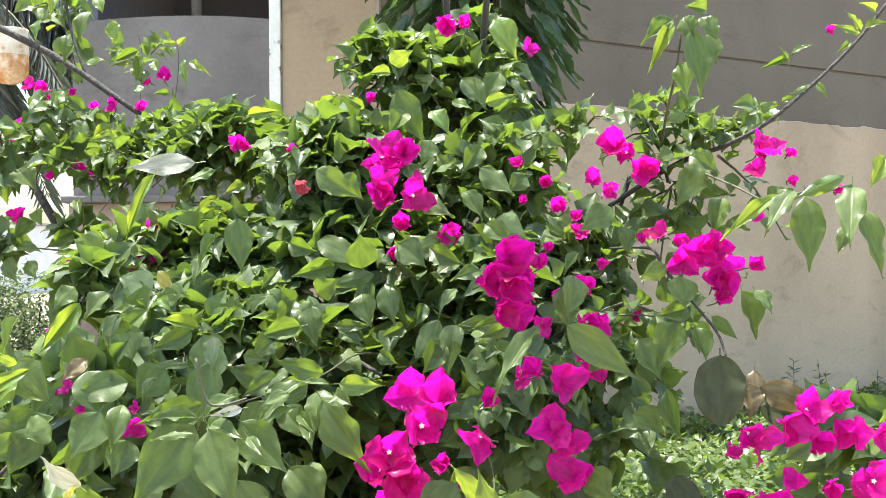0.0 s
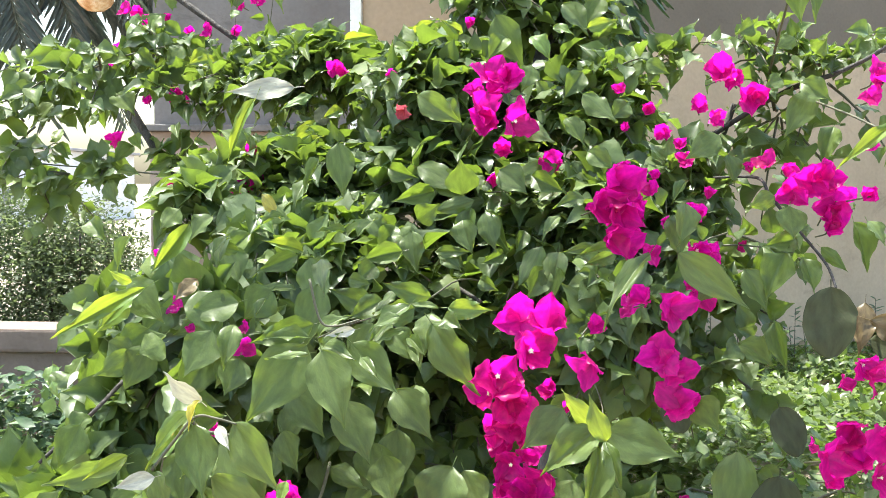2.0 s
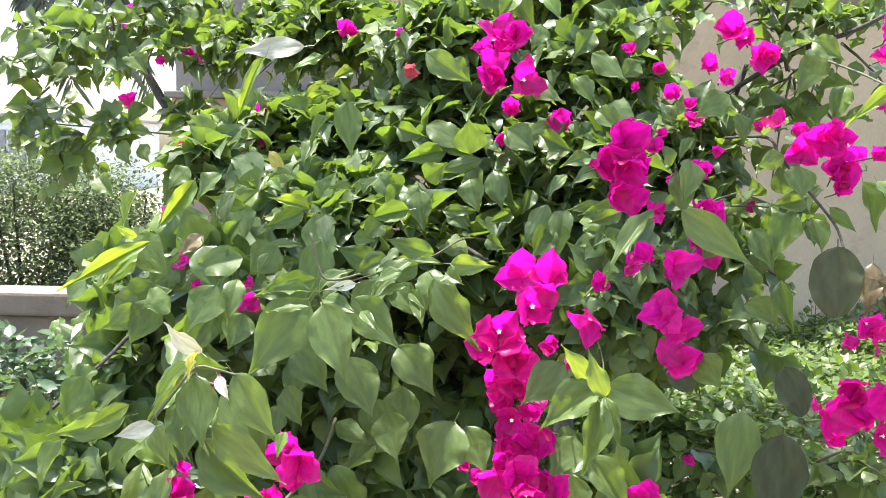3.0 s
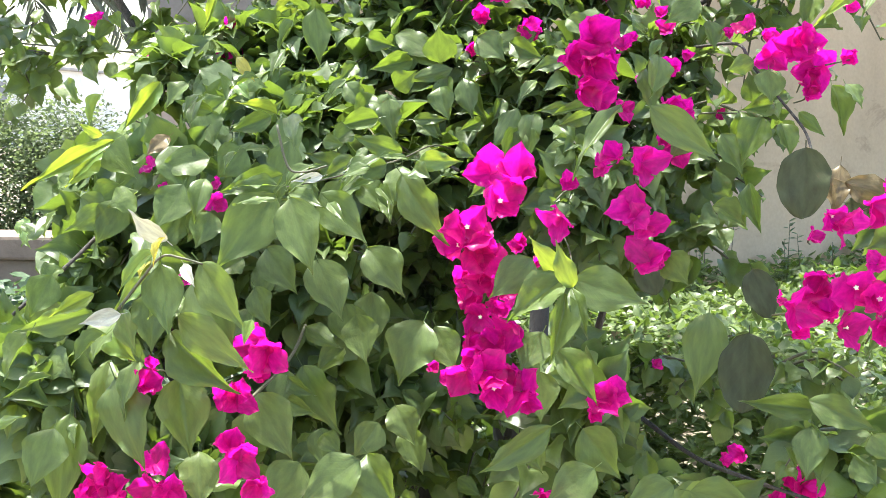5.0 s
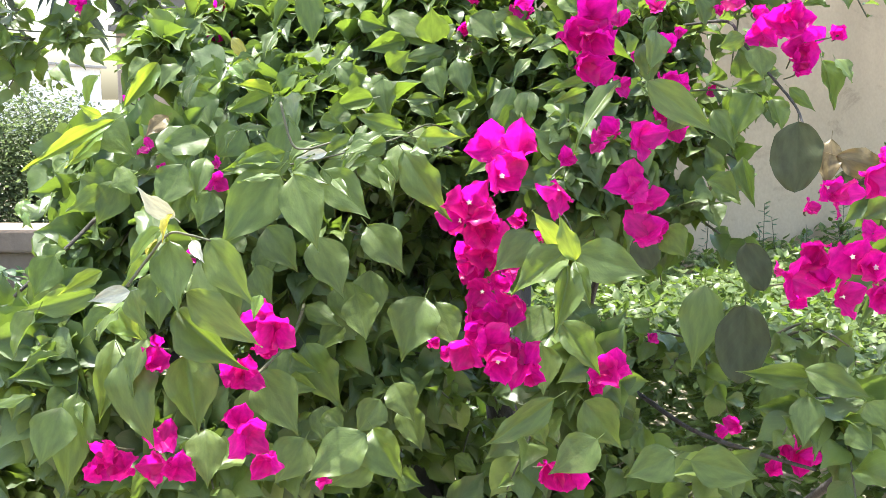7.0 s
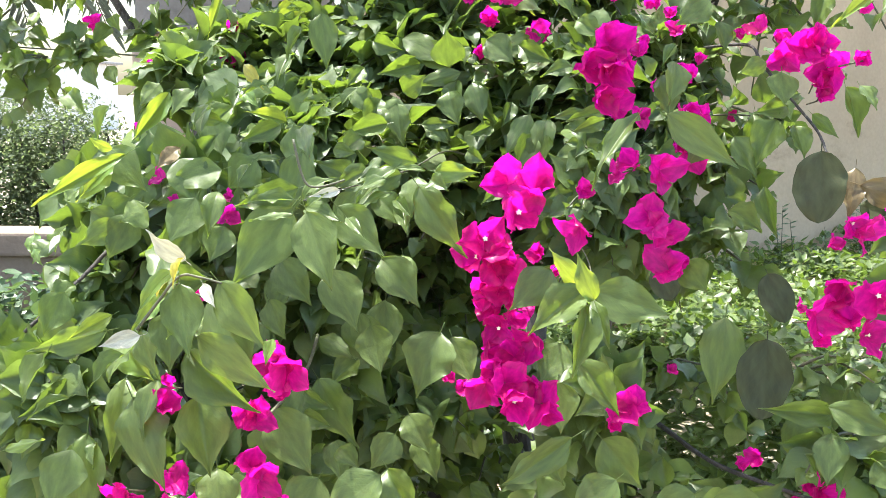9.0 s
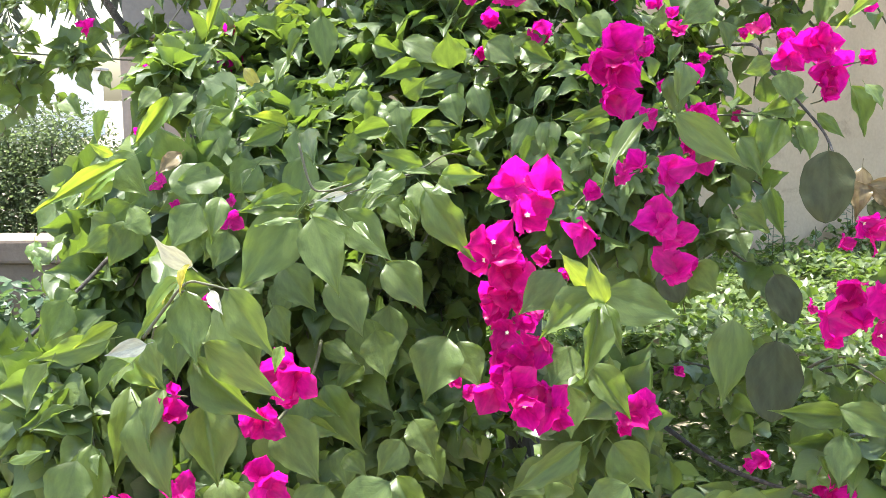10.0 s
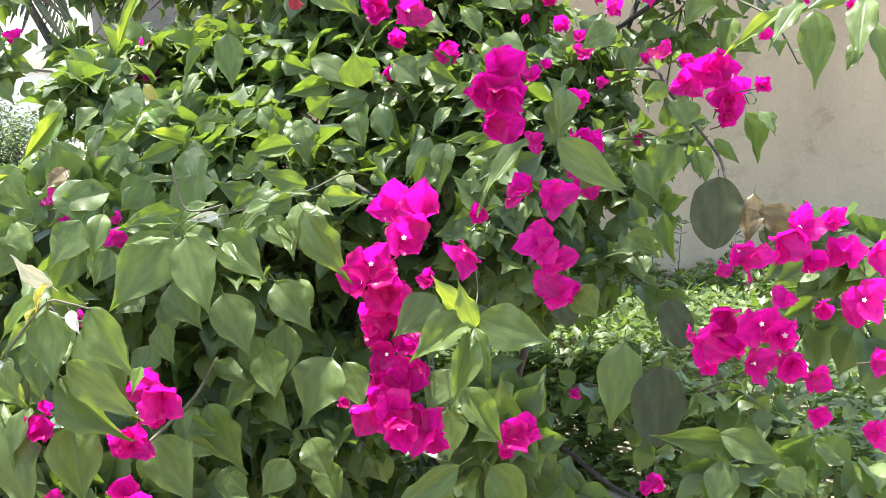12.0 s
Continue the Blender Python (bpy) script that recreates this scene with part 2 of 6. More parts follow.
# ---- mesh helpers ----
def mesh_of(name, verts, faces, material, uvs=None, smooth=True):
    me = bpy.data.meshes.new(name)
    me.from_pydata([tuple(v) for v in verts], [], faces)
    if uvs is not None:
        lay = me.uv_layers.new(name="UVMap")
        idx = np.empty(len(me.loops), dtype=np.int32)
        me.loops.foreach_get("vertex_index", idx)
        lay.data.foreach_set("uv", np.asarray(uvs, dtype=np.float32)[idx].ravel())
    if smooth:
        me.polygons.foreach_set("use_smooth", [True] * len(me.polygons))
    me.materials.append(material)
    me.update()
    return me


def put(name, me, parent=None, m=None, label=""):
    ob = new(name, me)
    if parent is not None:
        ob.parent = parent
    if m is not None:
        ob.matrix_basis = m
    return tagged(ob, label)


def part(name, bm, material, parent, label="", smooth=False):
    me = bpy.data.meshes.new(name)
    bm.to_mesh(me)
    bm.free()
    if smooth:
        me.polygons.foreach_set("use_smooth", [True] * len(me.polygons))
    me.materials.append(material)
    return put(name, me, parent, None, label)


def box(bm, lo, hi, bevel=0.0, turn=None):
    size = [b - a for a, b in zip(lo, hi)]
    mid = [(a + b) / 2 for a, b in zip(lo, hi)]
    made = bmesh.ops.create_cube(bm, size=1.0, matrix=Matrix.Translation(mid) @ Matrix.Diagonal((*size, 1)))
    if bevel:
        edges = list({e for v in made["verts"] for e in v.link_edges})
        bmesh.ops.bevel(bm, geom=edges, offset=bevel, segments=2, affect="EDGES", profile=0.6)
    return bm


def tube_arrays(points, r0, r1, sides=7, wobble=0.0, rng=None, steps=5):
    """Verts and faces of a tapered tube along a smooth line through points."""
    P = [Vector(p) for p in points]
    line = []
    for i in range(len(P) - 1):
        a, b, c, d = P[max(i - 1, 0)], P[i], P[i + 1], P[min(i + 2, len(P) - 1)]
        for k in range(steps):
            t = k / steps
            line.append(0.5 * (2 * b + (c - a) * t + (2 * a - 5 * b + 4 * c - d) * t * t + (3 * b - a - 3 * c + d) * t ** 3))
    line.append(P[-1])
    verts, faces = [], []
    side = None
    for i, p in enumerate(line):
        d = (line[min(i + 1, len(line) - 1)] - line[max(i - 1, 0)]).normalized()
        if side is None:
            side = d.orthogonal().normalized()
        side = (side - d * side.dot(d)).normalized()
        other = d.cross(side)
        r = r0 + (r1 - r0) * i / (len(line) - 1)
        if rng is not None:
            r *= 1 + rng.uniform(-wobble, wobble)
        for k in range(sides):
            a = 2 * math.pi * k / sides
            verts.append(p + r * (math.cos(a) * side + math.sin(a) * other))
    n = len(line)
    for i in range(n - 1):
        for k in range(sides):
            k2 = (k + 1) % sides
            faces.append((i * sides + k, i * sides + k2, (i + 1) * sides + k2, (i + 1) * sides + k))
    faces.append(tuple(range(sides - 1, -1, -1)))
    faces.append(tuple(range((n - 1) * sides, n * sides)))
    return verts, faces


def blade(rows, cols, profile, fold, curl, wave, seed, stalk=0.0, droop=0.0, shoulder=0.0):
    """A leaf of unit length along +y and unit full width, upper face +z."""
    rng = random.Random(seed)
    ph, ph2, lean = rng.uniform(0, 6.3), rng.uniform(0, 6.3), rng.uniform(-0.10, 0.10)
    roll = [rng.uniform(-0.5, 1.0) * droop for _ in range(2)]      # how far each margin curls back
    twist = rng.uniform(-0.5, 0.5) * droop
    verts, uvs, faces = [], [], []
    for i in range(rows + 1):
        v = i / rows
        w = profile(v)
        for j in range(cols + 1):
            u = 2 * j / cols - 1
            if cols == 6:
                u = (-1.0, -0.72, -0.12, 0.0, 0.12, 0.72, 1.0)[j]
            elif cols == 8:
                u = (-1.0, -0.84, -0.55, -0.12, 0.0, 0.12, 0.55, 0.84, 1.0)[j]
            edge = abs(u)
            s = 1.0 if u > 0 else -1.0
            rim = wave * edge ** 4 * (math.sin(13 * v + ph + 2 * s) + 0.6 * math.sin(23 * v + ph2 * s))
            z = fold * edge * w + curl * (v - 0.4) ** 2 + 0.7 * rim + 0.25 * wave * math.sin(6 * v + ph2)
            z -= roll[0 if u < 0 else 1] * 0.55 * w * max(0.0, edge - 0.3) ** 2
            z -= 0.9 * droop * max(0.0, v - 0.62) ** 2 * 2.2 - twist * u * w * (v - 0.3)
            z += shoulder * (0.09 - max(0.0, 0.30 - v) ** 2)       # arches out from its stalk, then hangs
            z += 0.12 * wave * math.sin(19 * v + 9 * edge + ph) * edge
            notch = 1 + 0.55 * wave * edge * (math.sin(17 * v + ph2 + s) + 0.7 * math.sin(31 * v + ph * s))
            verts.append((u * w * 0.5 * notch + lean * v * v, v, z))
            uvs.append((u, v))
    for i in range(rows):
        for j in range(cols):
            a = i * (cols + 1) + j
            faces.append((a, a + 1, a + cols + 2, a + cols + 1))
    if stalk:
        b = len(verts)
        for y, r in ((-stalk, 0.014), (0.06, 0.010)):
            for a in (0.5, 2.6, 4.7):
                verts.append((r * math.cos(a), y, r * math.sin(a) - 0.012 + (0.1 * stalk if y < 0 else 0)))
                uvs.append((0.0, 0.0))
        for k in range(3):
            k2 = (k + 1) % 3
            faces.append((b + k, b + k2, b + 3 + k2, b + 3 + k))
    return np.array(verts), faces, np.array(uvs)


def ovate(v):
    """Broad below the middle, drawn out to a point."""
    return float(np.interp(v, (0, 0.04, 0.12, 0.22, 0.33, 0.45, 0.58, 0.70, 0.80, 0.90, 1.0), (0.04, 0.32, 0.66, 0.90, 1.0, 0.95, 0.77, 0.51, 0.27, 0.10, 0.0)))


def papery(v):
    """Bract: heart-shaped foot, drawn to a short point."""
    return float(np.interp(v, (0, 0.05, 0.15, 0.3, 0.45, 0.6, 0.75, 0.88, 1.0), (0.08, 0.50, 0.82, 0.98, 1.0, 0.91, 0.68, 0.36, 0.0)))


def lance(v):
    return max(0.0, math.sin(math.pi * v ** 0.8)) ** 0.9 + 0.01


def roundish(v):
    return max(0.0, math.sin(math.pi * v ** 0.88)) ** 0.56


BLADES = [blade(18, 8, ovate, (0.10, 0.22, 0.34, 0.16, -0.05, 0.28)[k % 6], -0.16 + 0.07 * (k % 3), 0.07, 40 + k, 0.16, 0.4 * (k % 5) / 4 + 0.05, (0.2, 1.6, 0.8, 2.2, 1.1)[k % 5]) for k in range(18)]
SMALL = [blade(8, 4, ovate, (0.12, 0.30, 0.42, 0.02, 0.22)[k % 5], -0.26 + 0.13 * (k % 3), 0.065, 70 + k, 0.14, 0.5 * (k % 5) / 4, (0.2, 2.4, 1.2, 2.8)[k % 4]) for k in range(12)]
BROAD = [blade(18, 8, ovate, (0.05, 0.10, 0.02)[k % 3], -0.10 + 0.04 * (k % 4), 0.04, 60 + k, 0.16, 0.06 + 0.05 * (k % 3), 0.5 * (k % 3)) for k in range(8)]
ROUND = [blade(24, 6, roundish, 0.05, 0.05 * k - 0.03, 0.032, 90 + k, 0.1, 0.1) for k in range(3)]
PETAL = [blade(16, 8, papery, (0.13, 0.28, 0.05)[k % 3], 0.38 - 0.08 * (k % 6), 0.10, 110 + k, 0.0, 0.35 * (k % 4) / 3) for k in range(12)]
LEAF_MESH = {kind: [mesh_of("leaf", *b[:2], LEAF[kind], b[2]) for b in (ROUND if kind == "dull" else BROAD if kind == "pale" else BLADES)] for kind in LEAF}
BROAD_MESH = [mesh_of("leaf", *b[:2], LEAF["green"], b[2]) for b in BROAD]
BRACT_MESH = [mesh_of("bract", *b[:2], BRACT, b[2]) for b in PETAL]
FADED_MESH = [mesh_of("bract", *b[:2], FADED, b[2]) for b in PETAL]


def star_mesh():
    """Cream tube that opens in a small five-lobed star, along +z."""
    v, f = tube_arrays([(0, 0, 0), (0, 0.01, 0.14), (0, 0, 0.26)], 0.035, 0.04, 6, steps=2)
    v = [tuple(p) for p in v]
    b = len(v)
    v.append((0, 0, 0.265))
    for k in range(10):
        r = 0.105 if k % 2 == 0 else 0.06
        v.append((r * math.cos(k * math.pi / 5), r * math.sin(k * math.pi / 5), 0.285 if k % 2 == 0 else 0.275))
    for k in range(10):
        f.append((b, b + 1 + k, b + 1 + (k + 1) % 10))
    return mesh_of("floret", v, f, FLORET)


STAR = star_mesh()


def axes(origin, along, normal, width, length):
    """Pose of a unit leaf: +y along, +z near normal, scaled."""
    y = Vector(along).normalized()
    z = Vector(normal)
    z = z - y * z.dot(y)
    z = z.normalized() if z.length > 1e-4 else y.orthogonal().normalized()
    x = y.cross(z)
    m = Matrix((x, y, z)).transposed().to_4x4()
    m.translation = origin
    return m @ Matrix.Diagonal((width, length, (width + length) / 2, 1))


class Joined:
    """Many small pieces gathered into one mesh."""
    def __init__(self):
        self.v, self.f, self.uv, self.n = [], [], [], 0

    def add(self, shape, m):
        v, f, uv = shape
        a = np.array(m)
        self.v.append(v @ a[:3, :3].T + a[:3, 3])
        self.f.extend([tuple(i + self.n for i in q) for q in f])
        self.uv.append(uv)
        self.n += len(v)

    def mesh(self, name, material):
        return mesh_of(name, np.concatenate(self.v), self.f, material, np.concatenate(self.uv))


# ---- ground and walls ----
def ground_sheet():
    n, verts, faces = 48, [], []
    steps = [math.copysign(abs(k / n) ** 3 * 400, k) for k in range(-n, n + 1)]
    for y in steps:
        for x in steps:
            near = math.exp(-(x * x + y * y) / 900)
            verts.append((x, y + 4, 0.03 * near * noise.noise((x * 0.9, y * 0.9, 0))))
    w = 2 * n + 1
    for i in range(w - 1):
        for j in range(w - 1):
            faces.append((i * w + j, i * w + j + 1, (i + 1) * w + j + 1, (i + 1) * w + j))
    tagged(put("ground", mesh_of("ground", verts, faces, SOIL)), "pale soil around the plants, toned for bounce light", "ground", kind="structure")


ground_sheet()

# The long wall runs away to the side; s is metres along it from its near end.
WALL_TURN = math.degrees(math.atan2(0.54, 0.84))


def wall_slab(name, s0, s1, z0, z1, out, thick, material, label, bevel=0.006):
    bm = bmesh.new()
    box(bm, (s0, -out, z0), (s1, thick, z1), bevel)
    me_ob = part(name, bm, material, None)
    me_ob.matrix_basis = pose(-0.26, 4.83, 0, 0, 0, WALL_TURN)
    return tagged(me_ob, label, "wall", kind="structure")




def plaster_wall():
    """Pale plaster wall with an uneven top edge."""
    verts, faces, n = [], [], 420
    for i in range(n + 1):
        s = 14.0 * i / n
        top = 2.0 + 0.012 * noise.noise((s * 5, 0, 7)) + 0.010 * noise.noise((s * 17, 0, 2))
        verts += [(s, -0.012, -0.1), (s, -0.012, top - 0.006), (s, -0.004, top), (s, 0.2, top), (s, 0.2, -0.1)]
    for i in range(n):
        for k in range(4):
            a = i * 5 + k
            faces.append((a, a + 5, a + 6, a + 1))
    faces += [(0, 1, 2, 3, 4), tuple(n * 5 + k for k in (4, 3, 2, 1, 0))]
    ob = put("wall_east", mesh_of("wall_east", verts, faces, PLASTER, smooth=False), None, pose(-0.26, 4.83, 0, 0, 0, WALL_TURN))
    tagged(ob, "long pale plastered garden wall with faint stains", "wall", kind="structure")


plaster_wall()
wall_slab("wall_east_band", 0.0, 14.0, 1.96, 2.305, 0.0, 0.19, DARK_GREY, "darker grey band along the wall")
wall_slab("wall_east_top", 0.0, 14.0, 2.317, 2.86, 0.0, 0.2, DARK_GREY, "darker grey upper wall above a joint")
wall_slab("wall_east_joint", 0.0, 14.0, 2.305, 2.317, -0.012, 0.19, DARK_GREY, "recessed joint in the wall", 0.0)

bm = bmesh.new()
box(bm, (-0.655, 4.58, -0.1), (-0.27, 4.83, 3.2), 0.008)
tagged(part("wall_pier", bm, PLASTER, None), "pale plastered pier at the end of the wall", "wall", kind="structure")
bm = bmesh.new()
box(bm, (-0.705, 4.56, 0.0), (-0.660, 4.61, 3.2), 0.004)
tagged(part("post", bm, WHITE, None), "white painted post with chipped dark patches", "post")

# Building beyond: parapet with a shaded room above, brown base below.
bm = bmesh.new()
n = 14
for k in range(n):
    x0, x1 = -2.15 + k * 1.5 / n, -2.15 + (k + 1) * 1.5 / n
    z0, z1 = (2.60 + 0.07 * math.sin(math.pi * (0.15 + 0.8 * t)) for t in (k / n, (k + 1) / n))
    v = [bm.verts.new(p) for p in ((x0, 6.5, 1.6), (x1, 6.5, 1.6), (x1, 6.5, z1), (x0, 6.5, z0), (x0, 6.65, 1.6), (x1, 6.65, 1.6), (x1, 6.65, z1), (x0, 6.65, z0))]
    for q in ((0, 1, 2, 3), (5, 4, 7, 6), (3, 2, 6, 7), (4, 5, 1, 0)):
        bm.faces.new([v[i] for i in q])
    if k in (0, n - 1):
        bm.faces.new([v[i] for i in ((0, 3, 7, 4) if k == 0 else (1, 5, 6, 2))])
bmesh.ops.remove_doubles(bm, verts=bm.verts, dist=0.0005)
tagged(part("parapet_wall", bm, PARAPET_SHADE_GREY, None), "grey plastered parapet, toned for shade, with a gently arched top", "wall", kind="structure")
bm = bmesh.new()
box(bm, (-2.17, 6.47, -0.1), (-0.65, 6.68, 1.58), 0.01)
tagged(part("wall_base", bm, BROWN_WALL, None), "brown painted lower wall of the building", "wall", kind="structure")
bm = bmesh.new()
box(bm, (-2.2, 6.42, 1.58), (-0.65, 6.72, 1.62), 0.008)
tagged(part("wall_ledge", bm, PARAPET_SHADE_GREY, None), "thin ledge above the brown base in the shade-toned grey", "wall", kind="structure")
bm = bmesh.new()
box(bm, (-2.15, 8.6, -0.1), (1.2, 8.75, 3.4), 0.0)
tagged(part("wall_room_back", bm, ROOM_SHADE_GREY, None), "back wall of the shaded room, its shade put into the colour", "wall", kind="structure")
bm = bmesh.new()
box(bm, (-2.15, 6.66, -0.1), (-2.05, 8.6, 3.4), 0.0)
tagged(part("wall_room_side", bm, ROOM_SHADE_GREY, None), "side wall of the shaded room, its shade put into the colour", "wall", kind="structure")
bm = bmesh.new()
box(bm, (-2.35, 6.2, 3.4), (1.3, 8.9, 3.55), 0.01)
tagged(part("ceiling", bm, DARK_GREY, None), "concrete roof slab over the shaded room", "roof", kind="structure")
v, f = tube_arrays([(-1.48, 6.75, 1.62), (-1.48, 6.75, 2.5), (-1.48, 6.75, 3.4)], 0.03, 0.03, 10)
tagged(put("pipe", mesh_of("pipe", v, f, DARK_GREY)), "grey vertical pipe in the shaded opening", "pipe")

# Low terracotta planter wall with its coping.
planter = tagged(new("planter_wall"), "low terracotta planter wall with a flat coping", "planter")
planter.matrix_basis = pose(-2.2, 5.0, 0)
bm = bmesh.new(); box(bm, (-4.0, 0.0, -0.05), (0.32, 0.2, 0.50), 0.01); part("body", bm, TERRACOTTA, planter)
bm = bmesh.new(); box(bm, (-4.0, -0.04, 0.50), (0.34, 0.24, 0.61), 0.015); part("coping", bm, TERRACOTTA, planter, "flat weathered terracotta coping")


def far_house():
    house = tagged(new("house"), "white house far off with a slatted dark window", "house")
    house.matrix_basis = pose(-17.0, 30.0, 0)
    bm = bmesh.new(); box(bm, (-9.0, 0, -0.1), (3.9, 8, 2.15), 0.02); part("wall", bm, HOUSE_WHITE, house)
    bm = bmesh.new()
    box(bm, (-9.2, -0.2, 2.15), (4.05, 8.2, 2.24), 0.02)
    part("roof", bm, ROOF, house, "flat grey roof slab")
    bm = bmesh.new(); box(bm, (0.6, -0.08, 0.5), (3.35, 0.0, 1.9), 0.02)
    win = part("window", bm, HOUSE_WHITE, house)
    for k in range(9):
        bm = bmesh.new(); box(bm, (0.75 + k * 0.28, -0.16, 0.62), (0.93 + k * 0.28, -0.08, 1.78), 0.01)
        part("slat", bm, SHUTTER, win)


far_house()


# ---- plants ----
def up_and_front(d, rng, lift, front, spread=0.5):
    """A leaf's upper side turns to the light and outwards."""
    return Vector((0.25 * d.x + rng.uniform(-spread, spread), -front + 0.3 * d.y + rng.uniform(-spread, spread), lift + rng.uniform(-spread, spread)))


shrub = tagged(new("bougainvillea_shrub"), "sprawling bougainvillea bush with magenta bracts in full flower", "shrub")
rng = random.Random(7)
fill = Joined()
single_left = [0]


def branch(points, r0, r1):
    v, f = tube_arrays(points, r0, r1, 8, 0.10, rng)
    put("branch", mesh_of("branch", v, f, BARK if r0 > 0.0016 else STEM_GREEN), shrub)


def leaf(kind, base, tip, width):
    """One blade of the outer sprays, from its stalk to its point."""
    a, b = Vector(base), Vector(tip)
    d = b - a
    sway = 0.35 if kind == "green" and width > 0.034 else 0.6
    n = Vector((rng.uniform(-sway, sway), -1.0, rng.uniform(-0.08, 0.16) if rng.random() < 0.75 else rng.uniform(0.35, 0.9)))
    if kind == "sunny":
        # lies tilted to the light, its tip towards the open side
        kind, n = "green", Vector((-0.24 + rng.uniform(-0.1, 0.1), -0.67, 0.72 + rng.uniform(-0.08, 0.08)))
        reach = 1.2 * d.length
        d.y = max(-reach, min(reach, -(n.x * d.x + n.z * d.z) / n.y))
    if kind == "green" and a.y > 1.35 and width > 0.034:
        width *= 0.82
    m = axes(a, d, n, width * (1.0 if kind == "dull" else 0.96), d.length * 1.06)
    shapes = LEAF_MESH[kind]
    if kind == "green" and width > 0.034:
        shapes = BROAD_MESH if rng.random() < 0.8 else shapes      # broad blades lie flatter
    put("leaf", rng.choice(shapes), shrub, m, {"dull": "broad dull grey-green leaf", "brown": "dry curled brown leaf", "yellow": "withering yellow leaf", "pale": "pale cream-white leaf"}.get(kind, ""))
    single_left[0] += 1


stems = []


def shoot(base, way, length, leaf_len, as_parts, lift=0.75):
    """A thin shoot with alternate leaves."""
    way = way.normalized()
    bend = Vector((0, 0, -0.35 * length))
    end = base + way * length + bend
    mid = base + way * length * 0.55 + bend * 0.15
    stems.append(((base, mid, end), 0.0022, 0.0010))
    n = rng.randint(8, 12)
    turn = rng.uniform(0, 6.3)
    for k in range(n):
        t = 0.12 + 0.88 * k / (n - 1)
        p = base.lerp(mid, min(1, t / 0.55)) if t < 0.55 else mid.lerp(end, (t - 0.55) / 0.45)
        turn += 2.4 + rng.uniform(-0.3, 0.3)
        side = way.orthogonal().normalized()
        side.rotate(Matrix.Rotation(turn, 3, way))
        size = leaf_len * (0.55 + 0.6 * math.sin(math.pi * min(1, 0.18 + 0.8 * t)) ** 0.8) * rng.uniform(0.75, 1.2)
        if t > 0.9:
            size *= 0.55
        d = (side * 0.9 + way * 0.45 + Vector((0, -0.15, rng.uniform(-0.6, 0.12) if lift > 1 else rng.uniform(-1.1, -0.3)))).normalized()
        nrm = up_and_front(side, rng, lift, 0.5 if lift > 1 else 0.95, 0.5 if lift > 1 else 0.32)
        w = size * (rng.uniform(0.55, 0.82) if lift > 1 else rng.uniform(0.60, 0.82))
        start = p + d * size * 0.15
        if as_parts and single_left[0] < 300:
            kind = "young" if (t > 0.85 or rng.random() < 0.10) else "green"
            put("leaf", rng.choice(LEAF_MESH[kind]), shrub, axes(start, d, nrm, w, size))
            single_left[0] += 1
        else:
            fill.add(rng.choice(SMALL), axes(start, d, nrm, w, size))


def lobe(centre, radii, count, leaf_len):
    """A rounded mass of shoots, thickest near its outside."""
    c, r = Vector(centre), Vector(radii)
    for _ in range(count):
        d = Vector((rng.gauss(0, 1), rng.gauss(0, 1) - 0.5, rng.gauss(0, 1) + 0.2)).normalized()
        s = rng.uniform(0.3, 1.0)
        long = rng.uniform(0.05, 0.12)
        p = c + Vector([a * max(b - 0.07, b * 0.25) for a, b in zip(d, r)]) * s
        way = d + Vector((rng.uniform(-0.4, 0.4), rng.uniform(-0.6, 0.1), rng.uniform(-0.1, 0.6)))
        shoot(p, way, long, leaf_len, p.y < 1.2 and rng.random() < 0.5, 1.25 if c.y > 1.5 and c.x > -0.62 else 0.25)


def flower(x, y, z, size, faded=False):
    """Three papery bracts round a slender tube, on a short stalk."""
    size *= 1.08
    axis = Vector((rng.uniform(-0.6, 0.6), -0.75 + rng.uniform(-0.4, 0.3), rng.uniform(-0.35, 0.6))).normalized()
    p = Vector((x, y, z)) - axis * size * 0.35
    v, f = tube_arrays([p + Vector((rng.uniform(-0.5, 0.5) * size, 0.9 * size, -0.4 * size)), p + Vector((0, 0.35 * size, -0.2 * size)), p], 0.0009, 0.0012, 5, steps=3)
    stalk = put("flower", mesh_of("stalk", v, f, STEM_GREEN), shrub)
    turn = rng.uniform(0, 6.3)
    side = axis.orthogonal().normalized()
    openness = rng.uniform(0.40, 1.0)
    for k in range(3):
        s = side.copy()
        s.rotate(Matrix.Rotation(turn + k * 2.094 + rng.uniform(-0.2, 0.2), 3, axis))
        d = axis * math.cos(openness) + s * math.sin(openness)
        n = axis * math.sin(openness) - s * math.cos(openness)
        q = size * rng.uniform(0.95, 1.2)
        put("bract", rng.choice(FADED_MESH if faded else BRACT_MESH), stalk, axes(p + s * size * 0.03, d, n, q * rng.uniform(0.78, 0.95), q), "faded salmon-pink bract" if faded else "")
    if size > 0.022 and rng.random() < 0.26:
        s = side.copy()
        s.rotate(Matrix.Rotation(turn + 0.5, 3, axis))
        put("floret", STAR, stalk, axes(p, (axis * 0.1 + s).normalized(), axis + s * 0.15, size * 0.9, size * 0.9), "cream star-shaped floret")


# trunks and main limbs, up from the ground
branch([(0.05, 1.72, -0.03), (0.03, 1.68, 0.4), (-0.02, 1.62, 0.8), (-0.05, 1.66, 1.2), (0.02, 1.8, 1.55)], 0.028, 0.012)
branch([(0.03, 1.70, 0.35), (-0.2, 1.6, 0.75), (-0.42, 1.62, 1.1), (-0.7, 1.9, 1.42)], 0.018, 0.007)
